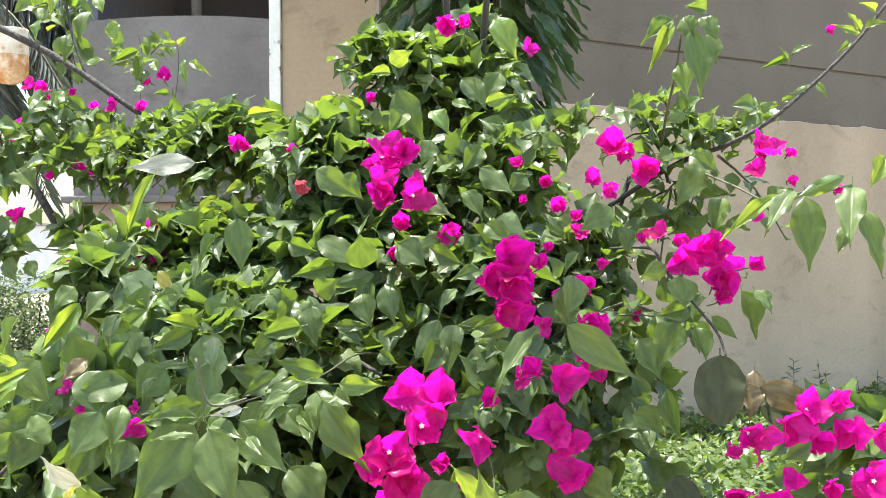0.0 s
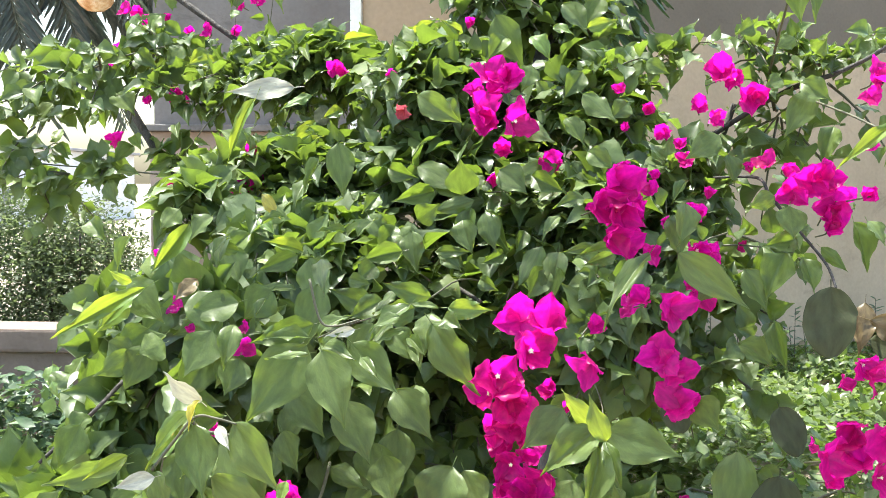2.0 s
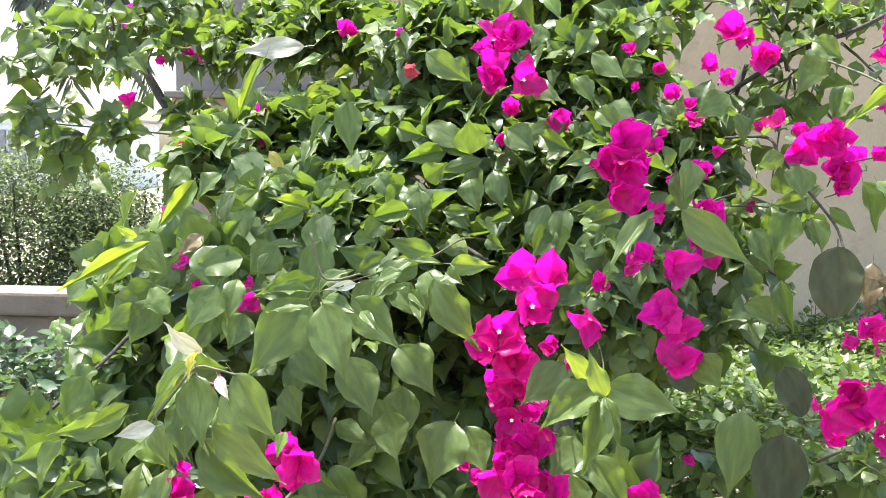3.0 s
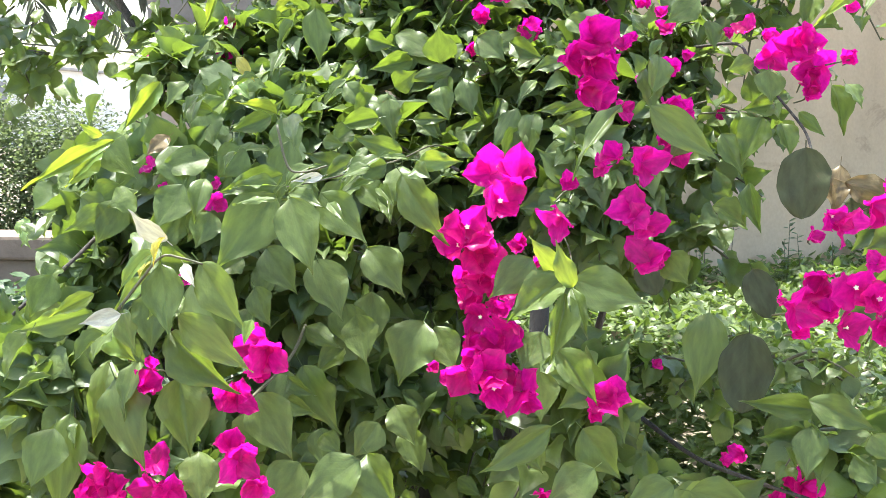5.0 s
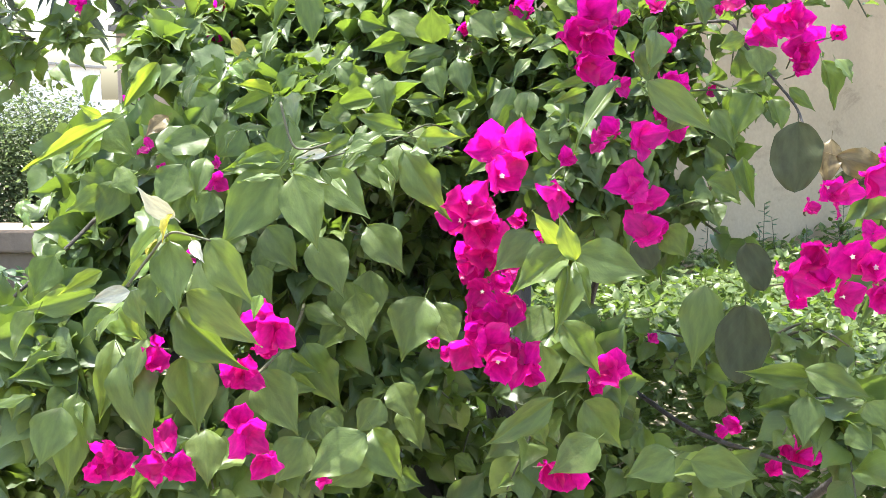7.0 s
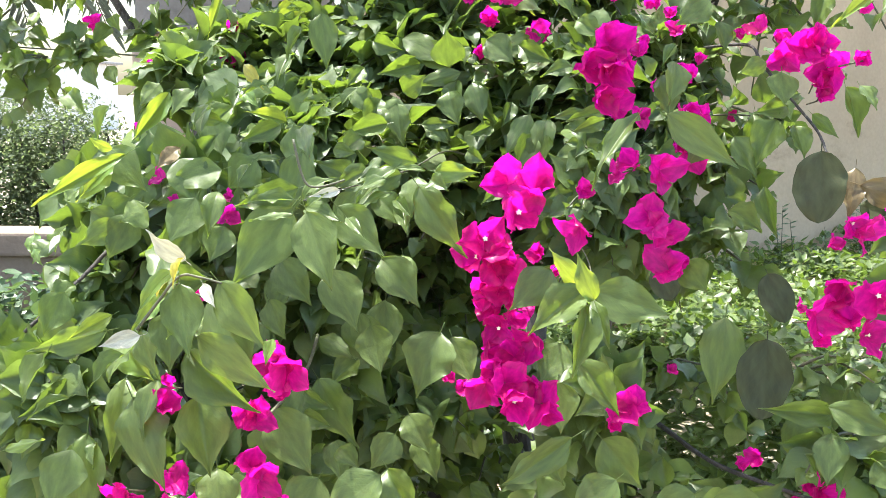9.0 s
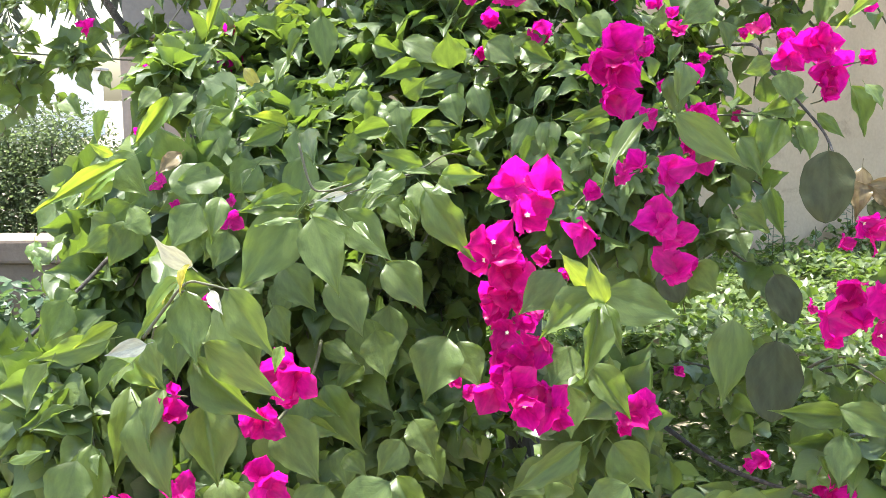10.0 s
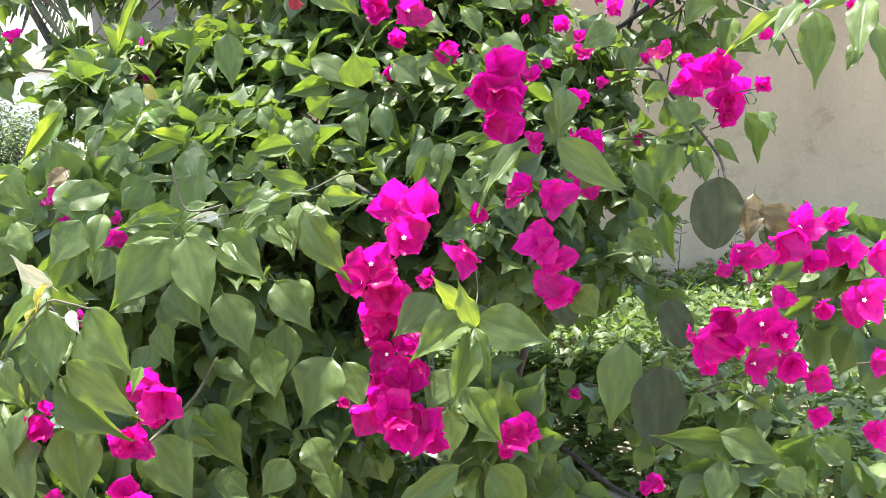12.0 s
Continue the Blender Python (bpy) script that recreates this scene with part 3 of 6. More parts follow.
branch([(0.04, 1.69, 0.45), (0.10, 1.66, 0.8), (0.17, 1.6, 1.1), (0.26, 1.55, 1.4)], 0.007, 0.004)
branch([(-0.02, 1.73, -0.03), (-0.15, 1.55, 0.35), (-0.35, 1.35, 0.75), (-0.5, 1.3, 1.05)], 0.018, 0.006)
branch([(0.08, 1.72, -0.03), (0.18, 1.6, 0.3), (0.33, 1.45, 0.6), (0.42, 1.3, 0.78)], 0.014, 0.005)
branch([(-0.811, 1.950, 1.711), (-0.712, 1.950, 1.661), (-0.637, 1.930, 1.618), (-0.531, 1.900, 1.545), (-0.436, 1.900, 1.477)], 0.0064, 0.0044)
branch([(-0.664, 1.960, 1.772), (-0.648, 1.950, 1.690), (-0.614, 1.925, 1.603)], 0.0025, 0.0025)
branch([(0.583, 1.450, 1.620), (0.524, 1.440, 1.552), (0.426, 1.420, 1.467), (0.370, 1.440, 1.433), (0.301, 1.500, 1.405), (0.175, 1.600, 1.316)], 0.0020, 0.0039)
branch([(0.292, 1.360, 1.560), (0.289, 1.380, 1.515), (0.286, 1.420, 1.471), (0.288, 1.470, 1.433)], 0.0015, 0.0020)
branch([(0.113, 1.426, 0.854), (0.157, 1.356, 0.840), (0.207, 1.275, 0.820), (0.263, 1.197, 0.818), (0.311, 1.130, 0.821)], 0.0035, 0.0020)
branch([(-0.152, 1.500, 1.180), (-0.121, 1.450, 1.162), (-0.078, 1.400, 1.142)], 0.0025, 0.0025)
branch([(0.217, 1.450, 1.299), (0.256, 1.380, 1.299), (0.267, 1.350, 1.275), (0.300, 1.330, 1.231), (0.319, 1.300, 1.200), (0.316, 1.250, 1.178)], 0.0020, 0.0015)
branch([(0.195, 1.400, 1.214), (0.234, 1.380, 1.217), (0.258, 1.360, 1.216)], 0.0015, 0.0010)
branch([(0.425, 1.170, 1.363), (0.384, 1.190, 1.358), (0.362, 1.220, 1.347), (0.345, 1.320, 1.372), (0.328, 1.450, 1.401)], 0.0010, 0.0015)
branch([(0.342, 1.310, 1.272), (0.366, 1.300, 1.278)], 0.0010, 0.0010)
branch([(0.433, 1.420, 1.467), (0.437, 1.420, 1.506), (0.448, 1.420, 1.549)], 0.0007, 0.0005)
branch([(-0.509, 1.076, 1.010), (-0.465, 1.115, 1.057), (-0.432, 1.173, 1.099), (-0.402, 1.279, 1.122)], 0.0020, 0.0025)
branch([(-0.279, 0.975, 1.064), (-0.314, 0.974, 1.069), (-0.329, 0.974, 1.079), (-0.365, 1.027, 1.033), (-0.390, 1.077, 0.966)], 0.0015, 0.0020)
branch([(-0.254, 1.012, 0.946), (-0.237, 1.116, 0.961), (-0.248, 1.267, 0.967)], 0.0015, 0.0020)
branch([(0.041, 1.015, 1.065), (0.047, 1.058, 1.079), (0.045, 1.200, 1.085), (0.035, 1.400, 1.076)], 0.0006, 0.0008)
branch([(-0.951, 1.884, 1.415), (-0.803, 1.867, 1.457), (-0.705, 1.847, 1.494), (-0.616, 1.834, 1.513)], 0.0015, 0.0015)
branch([(-0.675, 1.831, 1.386), (-0.660, 1.836, 1.443), (-0.623, 1.831, 1.480)], 0.0015, 0.0017)
branch([(-0.935, 1.849, 1.330), (-0.830, 1.836, 1.319), (-0.705, 1.814, 1.310), (-0.562, 1.753, 1.298)], 0.0012, 0.0015)
branch([(-0.517, 1.900, 1.521), (-0.504, 1.880, 1.619), (-0.511, 1.880, 1.666)], 0.0007, 0.0006)
branch([(-0.459, 1.900, 1.521), (-0.441, 1.870, 1.607), (-0.443, 1.870, 1.647)], 0.0007, 0.0006)
branch([(-0.574, 1.774, 1.324), (-0.534, 1.780, 1.379), (-0.514, 1.804, 1.412)], 0.0010, 0.0012)
branch([(-0.220, 1.030, 1.146), (-0.204, 1.132, 1.146), (-0.136, 1.199, 1.163), (-0.102, 1.324, 1.176), (-0.070, 1.506, 1.156)], 0.0007, 0.0012)

leaf("green", (-0.231, 1.029, 1.139), (-0.282, 1.005, 1.075), 0.055)
leaf("green", (-0.213, 1.009, 1.138), (-0.187, 0.990, 1.073), 0.045)
leaf("green", (-0.190, 1.041, 1.140), (-0.148, 1.026, 1.096), 0.041)
leaf("green", (-0.228, 1.051, 1.156), (-0.284, 1.034, 1.142), 0.030)
leaf("sunny", (-0.218, 1.021, 1.149), (-0.189, 1.013, 1.165), 0.017)
leaf("sunny", (-0.218, 1.030, 1.141), (-0.184, 1.018, 1.130), 0.021)
leaf("sunny", (-0.226, 1.020, 1.148), (-0.272, 1.005, 1.144), 0.017)
leaf("green", (-0.115, 1.058, 1.157), (-0.071, 1.041, 1.096), 0.041)
leaf("sunny", (-0.138, 1.069, 1.174), (-0.173, 1.051, 1.145), 0.024)
leaf("green", (-0.118, 1.089, 1.164), (-0.122, 1.072, 1.127), 0.033)
leaf("green", (-0.160, 1.095, 1.146), (-0.132, 1.080, 1.116), 0.031)
leaf("young", (-0.101, 1.081, 1.170), (-0.059, 1.072, 1.170), 0.022)
leaf("green", (-0.121, 1.121, 1.176), (-0.168, 1.108, 1.190), 0.024)
leaf("green", (-0.104, 1.060, 1.163), (-0.087, 1.047, 1.153), 0.021)
leaf("sunny", (-0.326, 0.975, 1.079), (-0.356, 0.964, 1.107), 0.031)
leaf("green", (-0.332, 0.994, 1.078), (-0.298, 0.984, 1.078), 0.034)
leaf("young", (-0.329, 0.963, 1.070), (-0.357, 0.946, 1.043), 0.018)
leaf("green", (-0.324, 0.962, 1.058), (-0.321, 0.943, 1.007), 0.043)
leaf("green", (-0.294, 0.974, 1.064), (-0.251, 0.957, 1.001), 0.051)
leaf("green", (-0.310, 0.958, 1.021), (-0.249, 0.943, 0.973), 0.046)
leaf("green", (-0.308, 0.972, 0.976), (-0.296, 0.952, 0.911), 0.050)
leaf("green", (-0.363, 0.959, 0.978), (-0.329, 0.939, 0.903), 0.049)
leaf("sunny", (-0.371, 0.985, 1.024), (-0.387, 0.968, 0.995), 0.033)
leaf("green", (-0.403, 1.013, 1.026), (-0.469, 0.995, 1.012), 0.029)
leaf("green", (-0.454, 1.045, 1.056), (-0.470, 1.027, 1.020), 0.036)
leaf("green", (-0.416, 0.950, 0.932), (-0.427, 0.930, 0.884), 0.047)
leaf("green", (-0.410, 0.971, 0.940), (-0.415, 0.947, 0.854), 0.042)
leaf("young", (-0.318, 0.956, 1.086), (-0.331, 0.941, 1.068), 0.017)
leaf("sunny", (-0.311, 0.954, 1.067), (-0.295, 0.940, 1.049), 0.015)
leaf("green", (-0.255, 1.042, 0.944), (-0.214, 1.025, 0.889), 0.051)
leaf("green", (-0.223, 1.116, 0.955), (-0.182, 1.098, 0.893), 0.049)
leaf("green", (-0.215, 1.161, 1.061), (-0.188, 1.142, 1.001), 0.051)
leaf("green", (-0.162, 1.166, 1.073), (-0.123, 1.149, 1.025), 0.044)
leaf("green", (-0.148, 1.001, 0.895), (-0.201, 0.981, 0.858), 0.047)
leaf("green", (-0.143, 1.021, 0.894), (-0.111, 1.005, 0.850), 0.048)
leaf("green", (-0.211, 1.036, 0.879), (-0.235, 1.017, 0.839), 0.048)
leaf("green", (-0.098, 1.120, 1.004), (-0.124, 1.098, 0.947), 0.058)
leaf("green", (-0.087, 1.139, 0.995), (-0.068, 1.123, 0.951), 0.041)
leaf("green", (-0.267, 1.177, 1.052), (-0.276, 1.159, 1.012), 0.036)
leaf("green", (-0.195, 1.225, 1.002), (-0.186, 1.207, 0.954), 0.048)
leaf("green", (-0.168, 1.258, 1.010), (-0.171, 1.237, 0.948), 0.045)
leaf("green", (-0.291, 1.169, 1.004), (-0.305, 1.150, 0.964), 0.036)
leaf("green", (-0.146, 1.236, 1.065), (-0.137, 1.218, 1.017), 0.038)
leaf("green", (-0.247, 1.163, 0.938), (-0.256, 1.144, 0.893), 0.043)
leaf("green", (-0.210, 1.157, 0.878), (-0.207, 1.140, 0.839), 0.036)
leaf("green", (-0.144, 1.281, 0.871), (-0.122, 1.265, 0.828), 0.043)
leaf("young", (0.039, 1.016, 1.070), (0.008, 1.006, 1.106), 0.024)
leaf("green", (0.010, 1.045, 1.080), (-0.026, 1.026, 1.044), 0.041)
leaf("green", (0.038, 1.015, 1.066), (-0.010, 0.995, 1.031), 0.039)
leaf("green", (0.047, 1.015, 1.066), (0.111, 1.004, 1.046), 0.045)
leaf("green", (0.038, 1.003, 1.055), (0.026, 0.983, 0.996), 0.027)
leaf("green", (0.045, 1.004, 1.060), (0.058, 0.987, 1.017), 0.017)
leaf("green", (0.022, 1.067, 1.006), (0.003, 1.049, 0.970), 0.036)
leaf("green", (0.034, 1.026, 0.998), (0.070, 1.010, 0.953), 0.032)
leaf("green", (0.020, 1.081, 0.963), (0.024, 1.063, 0.919), 0.040)
leaf("green", (0.032, 1.055, 0.916), (-0.037, 1.034, 0.876), 0.032)
leaf("green", (0.019, 1.072, 0.894), (0.025, 1.056, 0.868), 0.031)
leaf("green", (0.063, 1.076, 0.908), (0.101, 1.061, 0.869), 0.051)
leaf("green", (0.072, 1.033, 0.882), (0.029, 1.014, 0.852), 0.043)
leaf("green", (0.153, 1.074, 0.854), (0.105, 1.057, 0.834), 0.042)
leaf("green", (0.170, 1.075, 0.848), (0.234, 1.065, 0.837), 0.045)
leaf("green", (0.293, 1.110, 0.907), (0.288, 1.091, 0.859), 0.037)
leaf("green", (0.299, 1.132, 0.919), (0.224, 1.117, 0.931), 0.030)
leaf("green", (0.290, 1.113, 0.933), (0.352, 1.102, 0.908), 0.034)
leaf("green", (0.146, 1.124, 1.077), (0.168, 1.110, 1.051), 0.037)
leaf("green", (0.299, 1.196, 0.942), (0.266, 1.180, 0.930), 0.030)
leaf("green", (0.324, 1.157, 0.940), (0.309, 1.140, 0.908), 0.029)
leaf("green", (0.347, 1.093, 0.905), (0.364, 1.079, 0.881), 0.033)
leaf("green", (0.336, 1.109, 0.877), (0.356, 1.094, 0.853), 0.032)
leaf("green", (0.122, 1.102, 1.224), (0.184, 1.086, 1.173), 0.036)
leaf("sunny", (0.093, 1.090, 1.224), (0.046, 1.067, 1.161), 0.021)
leaf("green", (0.130, 1.109, 1.273), (0.121, 1.091, 1.235), 0.031)
leaf("green", (-0.006, 1.265, 1.220), (-0.032, 1.246, 1.176), 0.028)
leaf("green", (0.013, 1.266, 1.214), (0.007, 1.247, 1.166), 0.030)
leaf("green", (0.052, 1.219, 1.223), (0.015, 1.204, 1.217), 0.015)
leaf("green", (-0.092, 1.417, 1.258), (-0.087, 1.398, 1.203), 0.037)
leaf("green", (-0.073, 1.418, 1.257), (-0.044, 1.400, 1.204), 0.037)
leaf("green", (-0.162, 1.440, 1.311), (-0.100, 1.428, 1.281), 0.047)
leaf("green", (-0.140, 1.437, 1.280), (-0.192, 1.420, 1.268), 0.036)
leaf("green", (-0.202, 1.468, 1.309), (-0.164, 1.456, 1.298), 0.029)
leaf("green", (-0.187, 1.407, 1.229), (-0.157, 1.393, 1.201), 0.033)
leaf("green", (-0.130, 1.408, 1.208), (-0.100, 1.394, 1.184), 0.028)
leaf("green", (-0.025, 1.427, 1.301), (0.010, 1.416, 1.293), 0.033)
leaf("green", (-0.086, 1.443, 1.301), (-0.085, 1.428, 1.276), 0.020)
leaf("green", (-0.222, 1.408, 1.250), (-0.192, 1.393, 1.215), 0.035)
leaf("green", (-0.436, 1.134, 1.187), (-0.393, 1.119, 1.150), 0.042)
leaf("young", (-0.420, 1.103, 1.174), (-0.449, 1.085, 1.145), 0.026)
leaf("young", (-0.403, 1.085, 1.186), (-0.486, 1.062, 1.141), 0.019)
leaf("green", (-0.360, 1.127, 1.179), (-0.338, 1.111, 1.135), 0.045)
leaf("green", (-0.318, 1.106, 1.148), (-0.326, 1.087, 1.106), 0.025)
leaf("young", (-0.390, 1.195, 1.245), (-0.424, 1.174, 1.194), 0.022)
leaf("green", (-0.258, 1.198, 1.209), (-0.242, 1.180, 1.158), 0.040)
leaf("green", (-0.223, 1.247, 1.183), (-0.196, 1.236, 1.178), 0.019)
leaf("green", (-0.387, 1.099, 1.129), (-0.410, 1.084, 1.119), 0.034)
leaf("green", (-0.455, 1.125, 1.126), (-0.415, 1.111, 1.099), 0.035)
leaf("green", (-0.451, 1.065, 1.059), (-0.468, 1.050, 1.044), 0.028)
leaf("green", (-0.371, 1.293, 1.214), (-0.354, 1.277, 1.175), 0.039)
leaf("young", (-0.281, 1.278, 1.211), (-0.323, 1.265, 1.224), 0.019)
leaf("young", (-0.452, 1.189, 1.231), (-0.459, 1.172, 1.195), 0.018)
leaf("green", (-0.535, 1.287, 1.245), (-0.511, 1.273, 1.219), 0.026)
leaf("green", (-0.474, 1.070, 1.102), (-0.485, 1.054, 1.082), 0.028)
leaf("green", (-0.340, 1.071, 1.048), (-0.368, 1.053, 1.017), 0.028)
leaf("green", (0.305, 1.360, 1.564), (0.312, 1.348, 1.484), 0.050)
leaf("young", (0.297, 1.370, 1.528), (0.296, 1.358, 1.483), 0.028)
leaf("green", (0.284, 1.370, 1.580), (0.243, 1.358, 1.550), 0.026)
leaf("green", (0.297, 1.370, 1.583), (0.308, 1.358, 1.553), 0.028)
leaf("green", (0.321, 1.380, 1.585), (0.337, 1.368, 1.555), 0.028)
leaf("young", (0.281, 1.360, 1.574), (0.248, 1.348, 1.511), 0.018)
leaf("green", (0.328, 1.380, 1.592), (0.297, 1.368, 1.596), 0.021)
leaf("green", (0.336, 1.400, 1.568), (0.340, 1.388, 1.530), 0.026)
leaf("green", (0.383, 1.180, 1.352), (0.385, 1.168, 1.277), 0.039)
leaf("sunny", (0.368, 1.170, 1.360), (0.329, 1.158, 1.315), 0.024)
leaf("young", (0.425, 1.180, 1.374), (0.366, 1.168, 1.348), 0.018)
leaf("sunny", (0.426, 1.160, 1.363), (0.406, 1.148, 1.302), 0.032)
leaf("green", (0.433, 1.160, 1.342), (0.449, 1.148, 1.270), 0.027)
leaf("young", (0.359, 1.200, 1.356), (0.298, 1.188, 1.312), 0.017)
leaf("young", (0.457, 1.150, 1.391), (0.436, 1.138, 1.361), 0.023)
leaf("green", (0.441, 1.420, 1.542), (0.401, 1.408, 1.525), 0.010)
leaf("green", (0.445, 1.420, 1.546), (0.469, 1.408, 1.554), 0.010)
leaf("green", (0.441, 1.420, 1.535), (0.427, 1.408, 1.551), 0.009)
leaf("green", (0.430, 1.420, 1.481), (0.394, 1.408, 1.476), 0.010)
leaf("green", (0.433, 1.420, 1.485), (0.448, 1.408, 1.490), 0.009)
leaf("green", (0.476, 1.430, 1.507), (0.444, 1.418, 1.495), 0.010)
leaf("green", (0.480, 1.430, 1.511), (0.490, 1.418, 1.488), 0.010)
leaf("young", (0.539, 1.440, 1.574), (0.502, 1.428, 1.583), 0.012)
leaf("young", (0.542, 1.440, 1.578), (0.520, 1.428, 1.601), 0.012)
leaf("green", (0.546, 1.440, 1.581), (0.569, 1.428, 1.586), 0.013)
leaf("green", (0.527, 1.440, 1.563), (0.505, 1.428, 1.547), 0.009)
leaf("young", (0.564, 1.450, 1.605), (0.538, 1.438, 1.614), 0.013)
leaf("green", (0.435, 1.200, 1.322), (0.419, 1.188, 1.292), 0.018)
leaf("green", (0.264, 1.320, 1.277), (0.232, 1.308, 1.265), 0.025)
leaf("green", (0.279, 1.310, 1.266), (0.279, 1.298, 1.230), 0.041)
leaf("green", (0.345, 1.290, 1.249), (0.356, 1.278, 1.196), 0.029)
leaf("green", (0.357, 1.280, 1.251), (0.371, 1.268, 1.224), 0.026)
leaf("green", (0.273, 1.300, 1.213), (0.247, 1.288, 1.162), 0.041)
leaf("green", (0.295, 1.310, 1.206), (0.302, 1.298, 1.167), 0.029)
leaf("green", (0.253, 1.330, 1.218), (0.240, 1.318, 1.166), 0.027)
leaf("green", (0.221, 1.380, 1.327), (0.226, 1.368, 1.292), 0.028)
leaf("green", (0.315, 1.310, 1.219), (0.342, 1.298, 1.193), 0.017)
leaf("green", (0.288, 1.320, 1.228), (0.248, 1.308, 1.219), 0.027)
leaf("green", (0.206, 1.220, 1.117), (0.238, 1.208, 1.097), 0.030)
leaf("green", (0.248, 1.240, 1.142), (0.260, 1.228, 1.089), 0.023)
leaf("green", (0.227, 1.300, 1.194), (0.251, 1.288, 1.149), 0.037)
leaf("green", (0.329, 1.420, 1.406), (0.297, 1.408, 1.349), 0.047)
leaf("green", (0.357, 1.420, 1.363), (0.339, 1.408, 1.313), 0.036)
leaf("green", (0.332, 1.420, 1.453), (0.344, 1.408, 1.469), 0.024)
leaf("green", (0.312, 1.440, 1.474), (0.287, 1.428, 1.461), 0.022)
leaf("green", (0.263, 1.450, 1.493), (0.239, 1.438, 1.481), 0.026)
leaf("green", (0.310, 1.400, 1.415), (0.342, 1.388, 1.390), 0.033)
leaf("green", (0.293, 1.420, 1.421), (0.269, 1.408, 1.413), 0.024)
leaf("dull", (0.302, 1.220, 1.182), (0.299, 1.208, 1.110), 0.057)
leaf("brown", (0.348, 1.250, 1.162), (0.341, 1.238, 1.107), 0.029)
leaf("brown", (0.351, 1.240, 1.144), (0.420, 1.228, 1.122), 0.036)
leaf("dull", (0.357, 1.260, 1.120), (0.413, 1.248, 1.096), 0.033)
leaf("dull", (0.238, 1.158, 0.991), (0.231, 1.136, 0.916), 0.058)
leaf("green", (0.207, 1.219, 1.001), (0.194, 1.194, 0.915), 0.052)
leaf("dull", (0.257, 1.248, 1.045), (0.274, 1.230, 0.997), 0.039)
leaf("green", (0.306, 1.240, 0.887), (0.291, 1.218, 0.825), 0.063)
leaf("dull", (0.139, 1.252, 1.055), (0.151, 1.236, 1.019), 0.035)
leaf("pale", (-0.344, 1.550, 1.422), (-0.432, 1.538, 1.411), 0.034)
leaf("young", (-0.386, 1.500, 1.404), (-0.421, 1.488, 1.315), 0.018)
leaf("green", (-0.258, 1.400, 1.341), (-0.252, 1.388, 1.274), 0.047)
leaf("green", (-0.104, 1.420, 1.276), (-0.103, 1.408, 1.319), 0.058)
leaf("green", (-0.141, 1.440, 1.302), (-0.097, 1.428, 1.272), 0.044)
leaf("green", (-0.056, 1.400, 1.308), (-0.021, 1.388, 1.280), 0.050)
leaf("green", (-0.101, 1.380, 1.245), (-0.090, 1.368, 1.204), 0.042)
leaf("green", (-0.073, 1.380, 1.256), (-0.059, 1.368, 1.208), 0.039)
leaf("green", (-0.159, 1.400, 1.245), (-0.130, 1.388, 1.266), 0.040)
leaf("green", (-0.158, 1.400, 1.401), (-0.101, 1.388, 1.365), 0.043)
leaf("green", (-0.201, 1.300, 1.144), (-0.251, 1.288, 1.165), 0.033)
leaf("green", (-0.359, 1.350, 1.228), (-0.396, 1.338, 1.195), 0.031)
leaf("young", (-0.348, 1.350, 1.248), (-0.328, 1.338, 1.228), 0.018)
leaf("young", (0.075, 1.500, 1.612), (0.097, 1.488, 1.552), 0.038)
leaf("green", (-0.003, 1.250, 1.199), (-0.025, 1.238, 1.163), 0.032)
leaf("green", (0.009, 1.250, 1.199), (0.003, 1.238, 1.160), 0.032)
leaf("green", (0.172, 1.150, 1.206), (0.147, 1.138, 1.173), 0.035)
leaf("green", (-0.480, 1.074, 0.982), (-0.506, 1.056, 0.954), 0.034)
leaf("green", (-0.446, 1.075, 0.977), (-0.458, 1.059, 0.952), 0.028)
leaf("sunny", (-0.463, 1.050, 0.948), (-0.493, 1.034, 0.932), 0.020)
leaf("green", (-0.452, 1.072, 0.960), (-0.432, 1.055, 0.913), 0.040)
leaf("green", (-0.388, 1.018, 0.980), (-0.401, 0.996, 0.908), 0.033)
leaf("green", (-0.341, 0.962, 0.993), (-0.351, 0.943, 0.946), 0.025)
leaf("green", (-0.401, 0.971, 0.932), (-0.398, 0.956, 0.913), 0.014)
leaf("green", (-0.303, 1.012, 0.895), (-0.298, 0.994, 0.845), 0.041)
leaf("young", (-0.381, 1.003, 1.015), (-0.352, 0.989, 0.986), 0.032)
leaf("green", (-0.276, 1.133, 1.034), (-0.259, 1.117, 0.996), 0.036)
leaf("green", (-0.269, 1.159, 1.072), (-0.235, 1.143, 1.027), 0.043)
leaf("green", (-0.235, 1.104, 0.946), (-0.205, 1.091, 0.931), 0.022)
leaf("green", (-0.193, 1.208, 0.954), (-0.223, 1.191, 0.930), 0.031)
leaf("green", (-0.237, 1.209, 0.978), (-0.196, 1.196, 0.956), 0.026)
leaf("green", (-0.178, 1.195, 0.995), (-0.163, 1.177, 0.947), 0.044)
leaf("green", (-0.235, 1.101, 0.923), (-0.206, 1.089, 0.912), 0.024)
leaf("green", (-0.203, 1.118, 0.883), (-0.182, 1.104, 0.863), 0.026)
leaf("green", (-0.149, 1.161, 0.884), (-0.172, 1.143, 0.850), 0.038)
leaf("green", (-0.142, 1.018, 0.865), (-0.184, 1.001, 0.846), 0.039)
leaf("green", (-0.137, 1.317, 0.833), (-0.113, 1.300, 0.783), 0.039)
leaf("green", (-0.087, 1.461, 0.832), (-0.067, 1.446, 0.798), 0.030)
leaf("green", (-0.109, 1.450, 0.756), (-0.085, 1.436, 0.730), 0.030)
